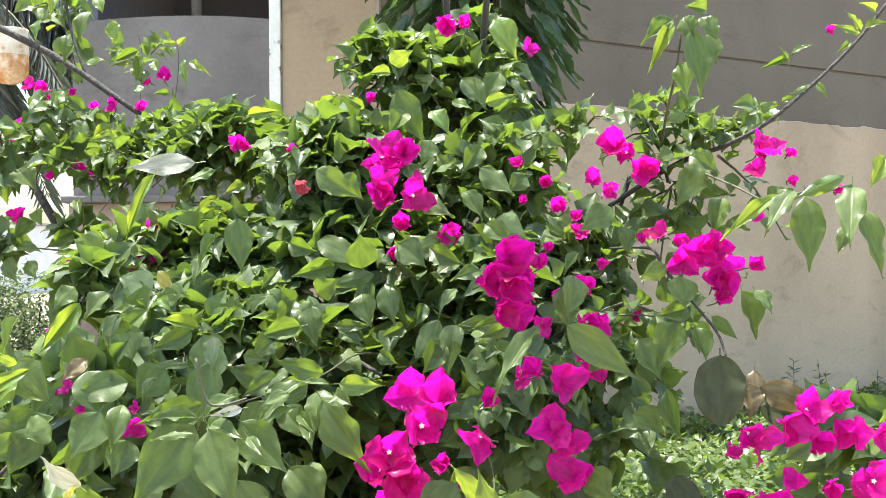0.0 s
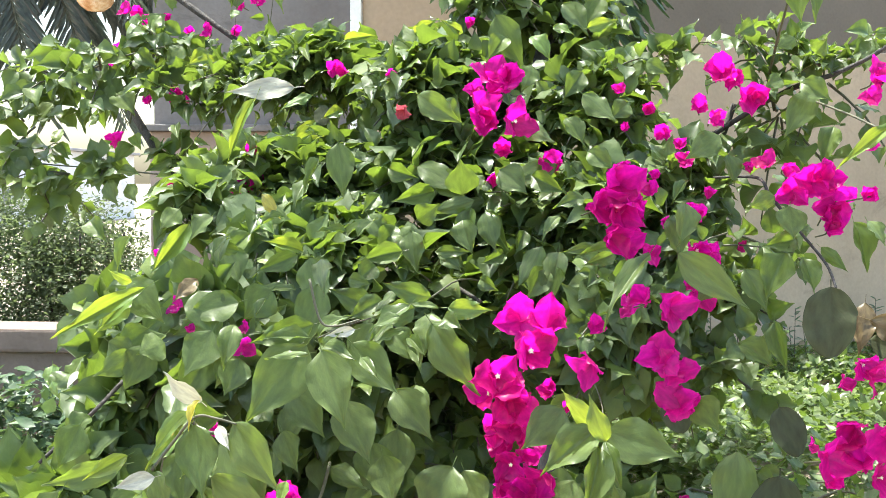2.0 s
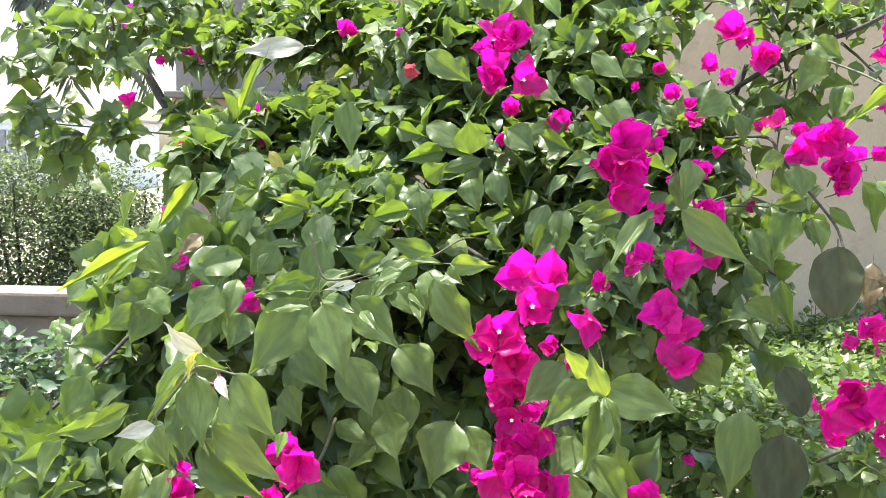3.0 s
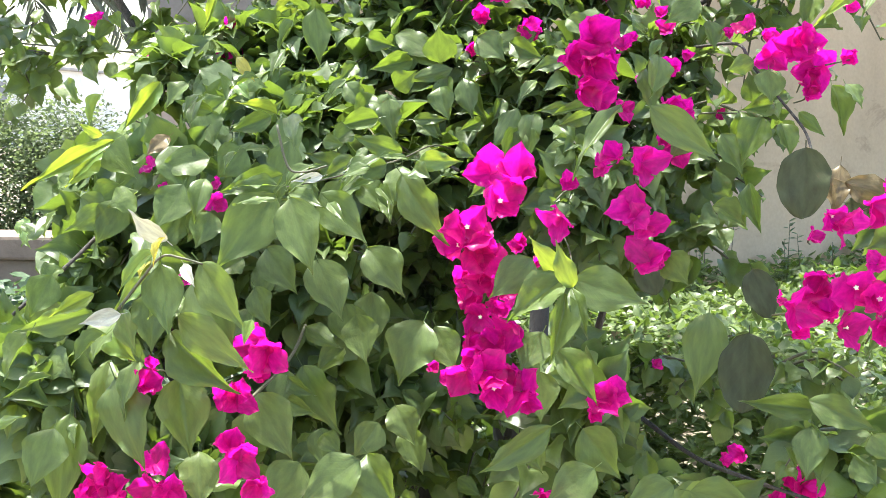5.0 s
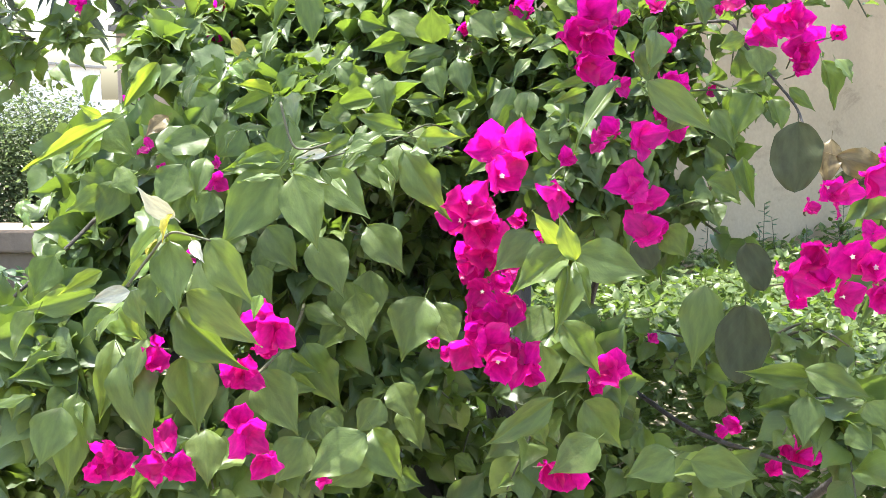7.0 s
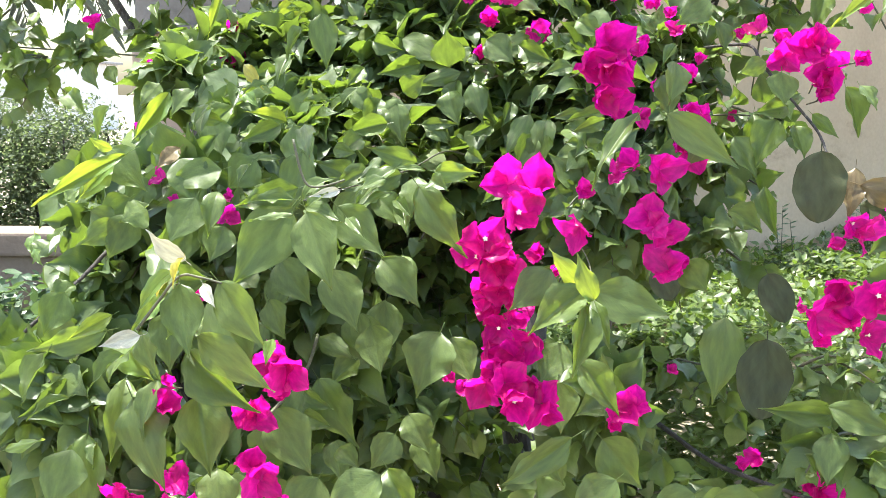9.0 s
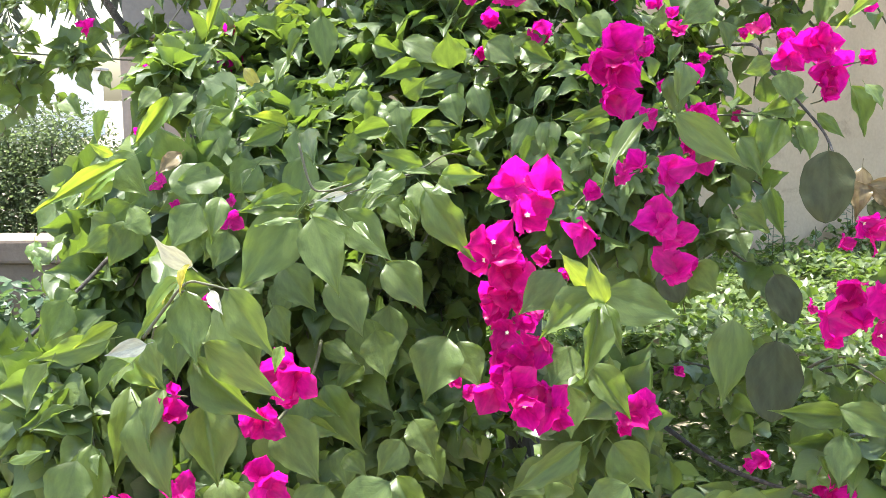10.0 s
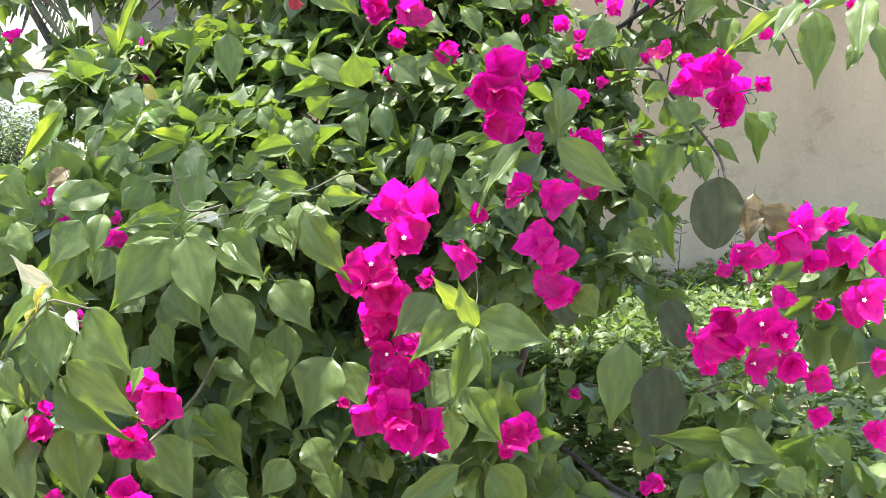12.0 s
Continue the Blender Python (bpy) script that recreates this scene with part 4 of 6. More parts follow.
leaf("green", (-0.138, 1.296, 0.755), (-0.110, 1.284, 0.744), 0.034)
leaf("green", (-0.075, 1.400, 0.743), (-0.045, 1.387, 0.725), 0.026)
leaf("green", (-0.319, 1.128, 1.168), (-0.370, 1.111, 1.153), 0.036)
leaf("green", (-0.340, 1.103, 1.141), (-0.360, 1.084, 1.098), 0.043)
leaf("green", (-0.418, 1.139, 1.138), (-0.444, 1.122, 1.115), 0.035)
leaf("green", (-0.399, 1.139, 1.132), (-0.422, 1.122, 1.108), 0.028)
leaf("green", (-0.422, 1.115, 1.116), (-0.458, 1.098, 1.093), 0.029)
leaf("green", (-0.312, 1.101, 1.114), (-0.321, 1.084, 1.080), 0.035)
leaf("young", (-0.499, 1.089, 1.107), (-0.494, 1.074, 1.084), 0.019)
leaf("sunny", (-0.478, 1.088, 1.088), (-0.476, 1.079, 1.112), 0.016)
leaf("green", (-0.347, 1.244, 1.213), (-0.386, 1.231, 1.227), 0.019)
leaf("sunny", (-0.360, 1.245, 1.225), (-0.362, 1.228, 1.194), 0.027)
leaf("green", (-0.281, 1.247, 1.209), (-0.323, 1.230, 1.192), 0.025)
leaf("young", (-0.402, 1.193, 1.231), (-0.424, 1.175, 1.198), 0.017)
leaf("green", (-0.278, 1.097, 1.068), (-0.303, 1.082, 1.053), 0.028)
leaf("green", (-0.455, 1.099, 1.007), (-0.495, 1.081, 0.981), 0.029)
leaf("green", (-0.493, 1.045, 0.926), (-0.498, 1.029, 0.896), 0.028)
leaf("green", (-0.088, 1.418, 1.269), (-0.145, 1.401, 1.253), 0.023)
leaf("green", (-0.187, 1.408, 1.236), (-0.209, 1.389, 1.197), 0.043)
leaf("green", (-0.183, 1.408, 1.229), (-0.152, 1.393, 1.197), 0.033)
leaf("green", (-0.210, 1.432, 1.275), (-0.232, 1.416, 1.253), 0.023)
leaf("green", (-0.198, 1.301, 1.193), (-0.222, 1.285, 1.175), 0.028)
leaf("green", (-0.135, 1.387, 1.205), (-0.088, 1.378, 1.206), 0.017)
leaf("green", (-0.128, 1.386, 1.198), (-0.102, 1.374, 1.180), 0.022)
leaf("green", (-0.050, 1.392, 1.204), (-0.078, 1.376, 1.191), 0.020)
leaf("green", (-0.078, 1.366, 1.175), (-0.055, 1.354, 1.161), 0.022)
leaf("sunny", (0.016, 1.322, 1.253), (-0.006, 1.304, 1.224), 0.017)
leaf("green", (0.082, 1.221, 1.226), (0.029, 1.204, 1.213), 0.016)
leaf("green", (-0.024, 1.397, 1.232), (-0.037, 1.381, 1.204), 0.020)
leaf("green", (0.021, 1.407, 1.283), (-0.010, 1.390, 1.263), 0.027)
leaf("green", (0.017, 1.431, 1.315), (-0.054, 1.411, 1.289), 0.030)
leaf("green", (-0.182, 1.236, 1.159), (-0.220, 1.220, 1.140), 0.029)
leaf("sunny", (-0.261, 1.314, 1.319), (-0.277, 1.295, 1.276), 0.014)
leaf("sunny", (-0.230, 1.284, 1.234), (-0.266, 1.270, 1.234), 0.012)
leaf("sunny", (-0.159, 1.150, 1.181), (-0.180, 1.133, 1.158), 0.014)
leaf("green", (-0.283, 1.464, 1.316), (-0.229, 1.455, 1.316), 0.022)
leaf("green", (-0.028, 1.304, 1.138), (-0.060, 1.287, 1.119), 0.026)
leaf("young", (-0.345, 1.700, 1.424), (-0.392, 1.688, 1.399), 0.019)
leaf("young", (-0.332, 1.660, 1.383), (-0.379, 1.648, 1.335), 0.022)
leaf("young", (-0.325, 1.640, 1.365), (-0.372, 1.628, 1.340), 0.015)
leaf("green", (-0.141, 1.500, 1.394), (-0.107, 1.488, 1.368), 0.032)
leaf("dull", (-0.326, 1.660, 1.404), (-0.318, 1.648, 1.376), 0.027)
leaf("young", (-0.196, 1.600, 1.472), (-0.210, 1.588, 1.424), 0.028)
leaf("young", (-0.388, 1.750, 1.507), (-0.426, 1.738, 1.502), 0.018)
leaf("young", (-0.300, 1.720, 1.508), (-0.251, 1.708, 1.514), 0.017)
leaf("young", (-0.377, 1.740, 1.496), (-0.406, 1.728, 1.477), 0.014)
leaf("young", (-0.289, 1.640, 1.396), (-0.318, 1.628, 1.384), 0.020)
leaf("young", (-0.341, 1.620, 1.343), (-0.314, 1.608, 1.357), 0.015)
leaf("young", (-0.520, 1.800, 1.489), (-0.565, 1.788, 1.480), 0.020)
leaf("green", (-0.494, 1.800, 1.494), (-0.462, 1.788, 1.505), 0.027)
leaf("sunny", (-0.341, 1.760, 1.522), (-0.303, 1.748, 1.524), 0.016)
leaf("sunny", (-0.425, 1.740, 1.489), (-0.457, 1.728, 1.470), 0.019)
leaf("sunny", (-0.151, 1.550, 1.420), (-0.111, 1.538, 1.426), 0.017)
leaf("sunny", (-0.245, 1.600, 1.456), (-0.211, 1.588, 1.447), 0.024)
leaf("sunny", (-0.359, 1.720, 1.495), (-0.344, 1.708, 1.468), 0.017)
leaf("sunny", (-0.186, 1.650, 1.490), (-0.234, 1.638, 1.481), 0.013)
leaf("sunny", (-0.115, 1.600, 1.472), (-0.147, 1.588, 1.447), 0.019)
leaf("sunny", (-0.330, 1.500, 1.257), (-0.316, 1.488, 1.288), 0.018)
leaf("sunny", (-0.307, 1.480, 1.295), (-0.323, 1.468, 1.251), 0.022)
leaf("green", (-0.066, 1.600, 1.528), (-0.028, 1.588, 1.452), 0.058)
leaf("green", (0.029, 1.600, 1.544), (0.064, 1.588, 1.500), 0.050)
leaf("green", (0.085, 1.620, 1.556), (0.062, 1.608, 1.510), 0.043)
leaf("young", (-0.016, 1.550, 1.492), (0.007, 1.538, 1.455), 0.028)
leaf("young", (-0.074, 1.600, 1.567), (-0.043, 1.588, 1.584), 0.029)
leaf("young", (-0.113, 1.620, 1.505), (-0.143, 1.608, 1.523), 0.016)
leaf("young", (-0.182, 1.620, 1.505), (-0.147, 1.608, 1.522), 0.020)
leaf("green", (0.120, 1.580, 1.470), (0.095, 1.568, 1.449), 0.034)
leaf("young", (0.014, 1.560, 1.506), (0.039, 1.548, 1.495), 0.019)
leaf("green", (-0.016, 1.500, 1.447), (-0.026, 1.488, 1.412), 0.032)
leaf("green", (0.053, 1.520, 1.440), (0.027, 1.508, 1.406), 0.040)
leaf("young", (0.061, 1.560, 1.504), (0.099, 1.548, 1.512), 0.021)
leaf("young", (-0.075, 1.620, 1.556), (-0.107, 1.608, 1.554), 0.020)
leaf("green", (-0.050, 1.580, 1.493), (-0.074, 1.568, 1.460), 0.040)
leaf("green", (-0.300, 1.200, 1.174), (-0.329, 1.188, 1.145), 0.044)
leaf("green", (-0.243, 1.160, 1.185), (-0.251, 1.148, 1.119), 0.040)
leaf("green", (-0.184, 1.160, 1.144), (-0.207, 1.148, 1.097), 0.036)
leaf("green", (-0.139, 1.140, 1.163), (-0.181, 1.128, 1.156), 0.030)
leaf("green", (-0.174, 1.360, 1.207), (-0.223, 1.348, 1.197), 0.036)
leaf("green", (-0.164, 1.380, 1.231), (-0.159, 1.368, 1.183), 0.034)
leaf("green", (-0.415, 1.200, 1.152), (-0.438, 1.188, 1.122), 0.038)
leaf("green", (-0.355, 1.200, 1.145), (-0.402, 1.188, 1.122), 0.044)
leaf("green", (-0.348, 1.120, 1.117), (-0.375, 1.108, 1.066), 0.039)
leaf("green", (-0.411, 1.120, 1.123), (-0.431, 1.108, 1.078), 0.039)
leaf("green", (-0.326, 1.120, 1.117), (-0.336, 1.108, 1.083), 0.026)
leaf("sunny", (-0.278, 1.220, 1.174), (-0.334, 1.208, 1.166), 0.017)
leaf("sunny", (-0.242, 1.250, 1.196), (-0.279, 1.238, 1.188), 0.016)
leaf("sunny", (-0.287, 1.280, 1.215), (-0.313, 1.268, 1.199), 0.016)
leaf("green", (-0.462, 1.400, 1.256), (-0.483, 1.388, 1.228), 0.030)
leaf("green", (-0.420, 1.400, 1.248), (-0.448, 1.388, 1.218), 0.033)
leaf("sunny", (-0.381, 1.380, 1.233), (-0.395, 1.368, 1.217), 0.015)
leaf("sunny", (-0.159, 1.100, 1.154), (-0.182, 1.088, 1.120), 0.022)
leaf("sunny", (-0.134, 1.100, 1.134), (-0.127, 1.088, 1.109), 0.019)
leaf("yellow", (-0.334, 1.304, 1.277), (-0.309, 1.289, 1.249), 0.017)
leaf("brown", (-0.370, 1.158, 1.188), (-0.390, 1.142, 1.166), 0.019)
leaf("yellow", (-0.324, 0.951, 1.087), (-0.330, 0.936, 1.072), 0.013)
leaf("young", (-0.029, 1.454, 1.372), (0.004, 1.439, 1.342), 0.028)
leaf("green", (-0.593, 1.880, 1.705), (-0.605, 1.868, 1.646), 0.038)
leaf("young", (-0.564, 1.900, 1.692), (-0.551, 1.888, 1.655), 0.029)
leaf("young", (-0.586, 1.900, 1.733), (-0.575, 1.888, 1.704), 0.023)
leaf("young", (-0.684, 1.900, 1.695), (-0.688, 1.888, 1.659), 0.025)
leaf("young", (-0.657, 1.900, 1.729), (-0.659, 1.888, 1.696), 0.017)
leaf("young", (-0.601, 1.880, 1.617), (-0.564, 1.868, 1.621), 0.019)
leaf("green", (-0.620, 1.880, 1.648), (-0.633, 1.868, 1.616), 0.025)
leaf("young", (-0.671, 1.900, 1.676), (-0.647, 1.888, 1.684), 0.009)
leaf("green", (-0.511, 1.880, 1.638), (-0.552, 1.868, 1.617), 0.019)
leaf("green", (-0.511, 1.880, 1.628), (-0.513, 1.868, 1.583), 0.021)
leaf("green", (-0.525, 1.880, 1.623), (-0.552, 1.868, 1.609), 0.017)
leaf("young", (-0.485, 1.880, 1.620), (-0.473, 1.868, 1.599), 0.019)
leaf("green", (-0.458, 1.880, 1.642), (-0.451, 1.868, 1.621), 0.015)
leaf("young", (-0.447, 1.880, 1.649), (-0.470, 1.868, 1.650), 0.011)
leaf("young", (-0.444, 1.880, 1.647), (-0.427, 1.868, 1.658), 0.013)
leaf("young", (-0.430, 1.860, 1.619), (-0.418, 1.848, 1.570), 0.017)
leaf("young", (-0.421, 1.860, 1.615), (-0.383, 1.848, 1.588), 0.015)
leaf("green", (-0.454, 1.860, 1.563), (-0.477, 1.848, 1.562), 0.013)
leaf("young", (-0.501, 1.860, 1.577), (-0.507, 1.848, 1.559), 0.017)
leaf("green", (-0.686, 1.800, 1.433), (-0.655, 1.788, 1.396), 0.055)
leaf("green", (-0.592, 1.850, 1.516), (-0.607, 1.838, 1.473), 0.047)
leaf("young", (-0.546, 1.850, 1.506), (-0.579, 1.838, 1.482), 0.034)
leaf("sunny", (-0.656, 1.900, 1.536), (-0.681, 1.888, 1.521), 0.023)
leaf("sunny", (-0.476, 1.800, 1.514), (-0.496, 1.788, 1.496), 0.024)
leaf("young", (-0.508, 1.800, 1.487), (-0.537, 1.788, 1.477), 0.015)
leaf("sunny", (-0.611, 1.850, 1.464), (-0.640, 1.838, 1.450), 0.028)
leaf("green", (-0.704, 1.825, 1.477), (-0.689, 1.809, 1.395), 0.058)
leaf("green", (-0.812, 1.864, 1.423), (-0.846, 1.847, 1.379), 0.043)
leaf("green", (-0.822, 1.866, 1.450), (-0.771, 1.856, 1.428), 0.027)
leaf("young", (-0.793, 1.871, 1.506), (-0.732, 1.863, 1.493), 0.029)
leaf("green", (-0.884, 1.853, 1.328), (-0.910, 1.838, 1.306), 0.038)
leaf("green", (-0.797, 1.838, 1.310), (-0.777, 1.824, 1.260), 0.038)
leaf("green", (-0.719, 1.824, 1.325), (-0.771, 1.805, 1.279), 0.038)
leaf("young", (-0.701, 1.815, 1.325), (-0.735, 1.798, 1.285), 0.015)
leaf("green", (-0.664, 1.819, 1.348), (-0.690, 1.803, 1.318), 0.034)
leaf("young", (-0.660, 1.811, 1.368), (-0.646, 1.798, 1.342), 0.024)
leaf("green", (-0.587, 1.773, 1.329), (-0.624, 1.757, 1.308), 0.036)
leaf("green", (-0.564, 1.722, 1.287), (-0.598, 1.707, 1.278), 0.035)
leaf("green", (-0.687, 1.764, 1.292), (-0.665, 1.750, 1.252), 0.033)
leaf("green", (-0.657, 1.765, 1.286), (-0.638, 1.753, 1.257), 0.027)
leaf("young", (-0.798, 1.828, 1.313), (-0.808, 1.813, 1.281), 0.015)
leaf("green", (-0.891, 1.916, 1.517), (-0.872, 1.903, 1.495), 0.020)
leaf("young", (-0.923, 1.911, 1.482), (-0.872, 1.903, 1.488), 0.014)
leaf("green", (-0.889, 1.882, 1.457), (-0.833, 1.872, 1.439), 0.029)
leaf("sunny", (-0.581, 1.777, 1.380), (-0.568, 1.764, 1.357), 0.022)
leaf("green", (-0.546, 1.758, 1.356), (-0.517, 1.747, 1.347), 0.013)
leaf("sunny", (-0.766, 1.846, 1.406), (-0.794, 1.831, 1.392), 0.019)
leaf("sunny", (-0.849, 1.835, 1.319), (-0.806, 1.825, 1.305), 0.021)
leaf("sunny", (-0.680, 1.785, 1.308), (-0.635, 1.776, 1.299), 0.024)
leaf("green", (-0.756, 1.868, 1.422), (-0.760, 1.853, 1.373), 0.038)
leaf("green", (-0.662, 1.830, 1.503), (-0.621, 1.819, 1.475), 0.037)
leaf("green", (-0.859, 1.882, 1.431), (-0.892, 1.866, 1.411), 0.035)
leaf("green", (0.075, 1.240, 1.215), (0.039, 1.228, 1.203), 0.019)
leaf("green", (0.046, 1.340, 1.273), (0.009, 1.328, 1.263), 0.022)
leaf("sunny", (0.151, 1.250, 1.294), (0.134, 1.238, 1.270), 0.015)
leaf("green", (0.119, 1.120, 1.261), (0.126, 1.108, 1.220), 0.031)
leaf("green", (0.053, 1.400, 1.330), (0.083, 1.388, 1.306), 0.030)
leaf("green", (-0.033, 1.420, 1.367), (0.013, 1.408, 1.342), 0.030)
leaf("green", (0.049, 1.450, 1.405), (0.091, 1.438, 1.371), 0.044)
leaf("green", (0.206, 1.360, 1.349), (0.167, 1.348, 1.319), 0.043)
leaf("green", (-0.017, 1.400, 1.301), (0.025, 1.388, 1.279), 0.028)
leaf("green", (0.135, 1.500, 1.452), (0.164, 1.488, 1.435), 0.023)
leaf("green", (0.110, 1.480, 1.397), (0.087, 1.468, 1.374), 0.030)
leaf("green", (0.027, 1.450, 1.374), (0.048, 1.438, 1.337), 0.037)

# cream and fresh blades of the low front spray; cream paints in sunlit highlights
leaf("pale", (-0.296, 0.906, 1.109), (-0.323, 0.897, 1.134), 0.024)
leaf("pale", (-0.331, 0.891, 1.049), (-0.360, 0.878, 1.042), 0.016)
leaf("pale", (-0.428, 0.976, 1.121), (-0.434, 0.964, 1.107), 0.008)
leaf("pale", (-0.180, 0.995, 1.159), (-0.205, 0.983, 1.154), 0.010)
leaf("pale", (-0.280, 0.899, 1.091), (-0.268, 0.887, 1.074), 0.011)
leaf("yellow", (-0.293, 0.891, 1.113), (-0.298, 0.878, 1.092), 0.010)
leaf("young", (-0.306, 0.909, 1.100), (-0.332, 0.893, 1.066), 0.016)
leaf("young", (-0.357, 0.901, 1.064), (-0.389, 0.887, 1.048), 0.016)
leaf("green", (-0.303, 0.913, 1.088), (-0.295, 0.896, 1.033), 0.041)
leaf("green", (-0.272, 0.919, 1.089), (-0.229, 0.905, 1.039), 0.040)
leaf("young", (-0.225, 0.906, 1.044), (-0.229, 0.893, 1.025), 0.011)
leaf("green", (-0.333, 0.901, 1.051), (-0.317, 0.887, 1.016), 0.025)
leaf("green", (-0.291, 0.917, 1.044), (-0.226, 0.905, 1.004), 0.036)
leaf("sunny", (-0.426, 0.933, 1.025), (-0.436, 0.917, 0.990), 0.023)
leaf("sunny", (-0.404, 0.919, 0.988), (-0.437, 0.905, 0.971), 0.014)
branch([(-0.339, 0.908, 1.050), (-0.322, 0.913, 1.073), (-0.304, 0.916, 1.094), (-0.287, 0.917, 1.093), (-0.269, 0.918, 1.088)], 0.0014, 0.0009)
branch([(-0.222, 0.999, 1.204), (-0.212, 0.994, 1.168), (-0.199, 0.994, 1.162), (-0.176, 0.996, 1.168)], 0.0013, 0.0009)
# fresh lime blades
leaf("young", (-0.426, 1.105, 1.174), (-0.453, 1.088, 1.140), 0.027)
leaf("young", (-0.423, 1.107, 1.189), (-0.443, 1.097, 1.201), 0.012)
leaf("young", (-0.480, 1.041, 1.099), (-0.467, 1.029, 1.085), 0.011)
leaf("young", (-0.309, 0.944, 1.065), (-0.320, 0.929, 1.039), 0.016)
leaf("young", (-0.453, 0.899, 0.948), (-0.418, 0.893, 0.960), 0.012)
leaf("young", (0.045, 0.991, 1.062), (0.031, 0.986, 1.103), 0.022)
# upturned blades that catch the sun
leaf("sunny", (-0.145, 1.049, 1.165), (-0.173, 1.036, 1.152), 0.016)
leaf("sunny", (-0.140, 1.048, 1.152), (-0.170, 1.034, 1.139), 0.014)
leaf("sunny", (-0.135, 1.047, 1.145), (-0.120, 1.035, 1.131), 0.013)
leaf("sunny", (-0.233, 1.123, 1.214), (-0.222, 1.109, 1.182), 0.022)
leaf("sunny", (-0.319, 0.933, 1.077), (-0.337, 0.926, 1.109), 0.023)
leaf("sunny", (-0.354, 0.919, 1.026), (-0.379, 0.904, 1.003), 0.022)
leaf("sunny", (-0.290, 0.927, 1.060), (-0.291, 0.913, 1.037), 0.011)
leaf("sunny", (-0.220, 0.981, 1.139), (-0.258, 0.968, 1.131), 0.010)
leaf("sunny", (-0.207, 0.983, 1.145), (-0.190, 0.975, 1.156), 0.011)
leaf("sunny", (-0.173, 0.983, 1.136), (-0.155, 0.972, 1.120), 0.011)
leaf("sunny", (-0.282, 1.095, 1.176), (-0.292, 1.081, 1.155), 0.013)
leaf("sunny", (-0.110, 1.072, 1.171), (-0.141, 1.060, 1.171), 0.008)
leaf("sunny", (-0.346, 1.201, 1.232), (-0.361, 1.187, 1.208), 0.015)
leaf("sunny", (-0.207, 1.207, 1.232), (-0.187, 1.201, 1.250), 0.016)
leaf("sunny", (-0.297, 1.256, 1.251), (-0.326, 1.243, 1.238), 0.015)

lobe((-0.654, 2.040, 1.481), (0.196, 0.160, 0.093), 7, 0.037)
lobe((-0.644, 1.892, 1.502), (0.106, 0.100, 0.029), 9, 0.037)
lobe((-0.727, 1.822, 1.302), (0.132, 0.060, 0.024), 6, 0.037)
lobe((-0.875, 1.892, 1.305), (0.059, 0.060, 0.020), 3, 0.037)
lobe((-0.361, 1.860, 1.459), (0.217, 0.150, 0.075), 75, 0.040)
lobe((-0.359, 1.710, 1.286), (0.173, 0.140, 0.095), 75, 0.044)
lobe((-0.139, 1.680, 1.429), (0.145, 0.140, 0.094), 60, 0.044)
lobe((0.036, 1.860, 1.555), (0.104, 0.160, 0.141), 66, 0.048)
lobe((0.082, 1.680, 1.385), (0.102, 0.140, 0.111), 51, 0.042)
lobe((-0.120, 1.640, 1.293), (0.166, 0.130, 0.108), 60, 0.053)
lobe((0.050, 1.510, 1.224), (0.138, 0.120, 0.107), 51, 0.048)
lobe((-0.363, 1.480, 1.191), (0.082, 0.100, 0.060), 21, 0.048)
lobe((-0.459, 1.360, 1.104), (0.138, 0.100, 0.069), 33, 0.053)
lobe((-0.279, 1.510, 1.165), (0.168, 0.120, 0.099), 60, 0.051)
lobe((0.168, 1.540, 1.268), (0.070, 0.120, 0.094), 33, 0.040)
lobe((0.193, 1.440, 1.154), (0.066, 0.100, 0.080), 21, 0.037)
lobe((0.259, 1.560, 1.485), (0.053, 0.060, 0.030), 4, 0.026)
lobe((0.323, 1.530, 1.457), (0.056, 0.060, 0.030), 5, 0.026)
lobe((0.365, 1.510, 1.428), (0.056, 0.060, 0.035), 5, 0.028)
lobe((0.313, 1.520, 1.383), (0.046, 0.060, 0.035), 6, 0.044)
lobe((0.423, 1.500, 1.457), (0.038, 0.040, 0.015), 3, 0.031)
lobe((0.193, 1.610, 1.454), (0.033, 0.050, 0.033), 4, 0.035)
lobe((0.279, 1.430, 1.212), (0.036, 0.060, 0.043), 4, 0.030)
lobe((0.226, 1.380, 1.062), (0.056, 0.100, 0.070), 7, 0.035)
lobe((-0.413, 1.280, 1.057), (0.123, 0.100, 0.071), 39, 0.053)
lobe((-0.374, 1.321, 1.119), (0.081, 0.100, 0.068), 24, 0.053)
lobe((-0.492, 1.169, 0.943), (0.105, 0.100, 0.099), 42, 0.056)
lobe((-0.329, 1.389, 1.007), (0.137, 0.100, 0.101), 45, 0.053)
lobe((-0.372, 1.200, 0.822), (0.153, 0.100, 0.077), 51, 0.056)
lobe((-0.229, 1.437, 0.866), (0.142, 0.120, 0.142), 66, 0.053)
lobe((-0.044, 1.568, 0.780), (0.147, 0.120, 0.139), 27, 0.042)
lobe((0.063, 1.294, 0.873), (0.074, 0.080, 0.087), 12, 0.053)
lobe((0.238, 1.398, 0.893), (0.064, 0.080, 0.093), 6, 0.030)
lobe((0.244, 1.251, 0.775), (0.130, 0.080, 0.039), 3, 0.044)
lobe((0.285, 1.217, 0.942), (0.022, 0.040, 0.044), 3, 0.028)
lobe((0.348, 1.210, 0.877), (0.068, 0.070, 0.037), 4, 0.053)
lobe((-0.133, 1.641, 0.990), (0.109, 0.120, 0.168), 51, 0.051)
lobe((0.432, 1.185, 1.075), (0.053, 0.060, 0.065), 9, 0.048)
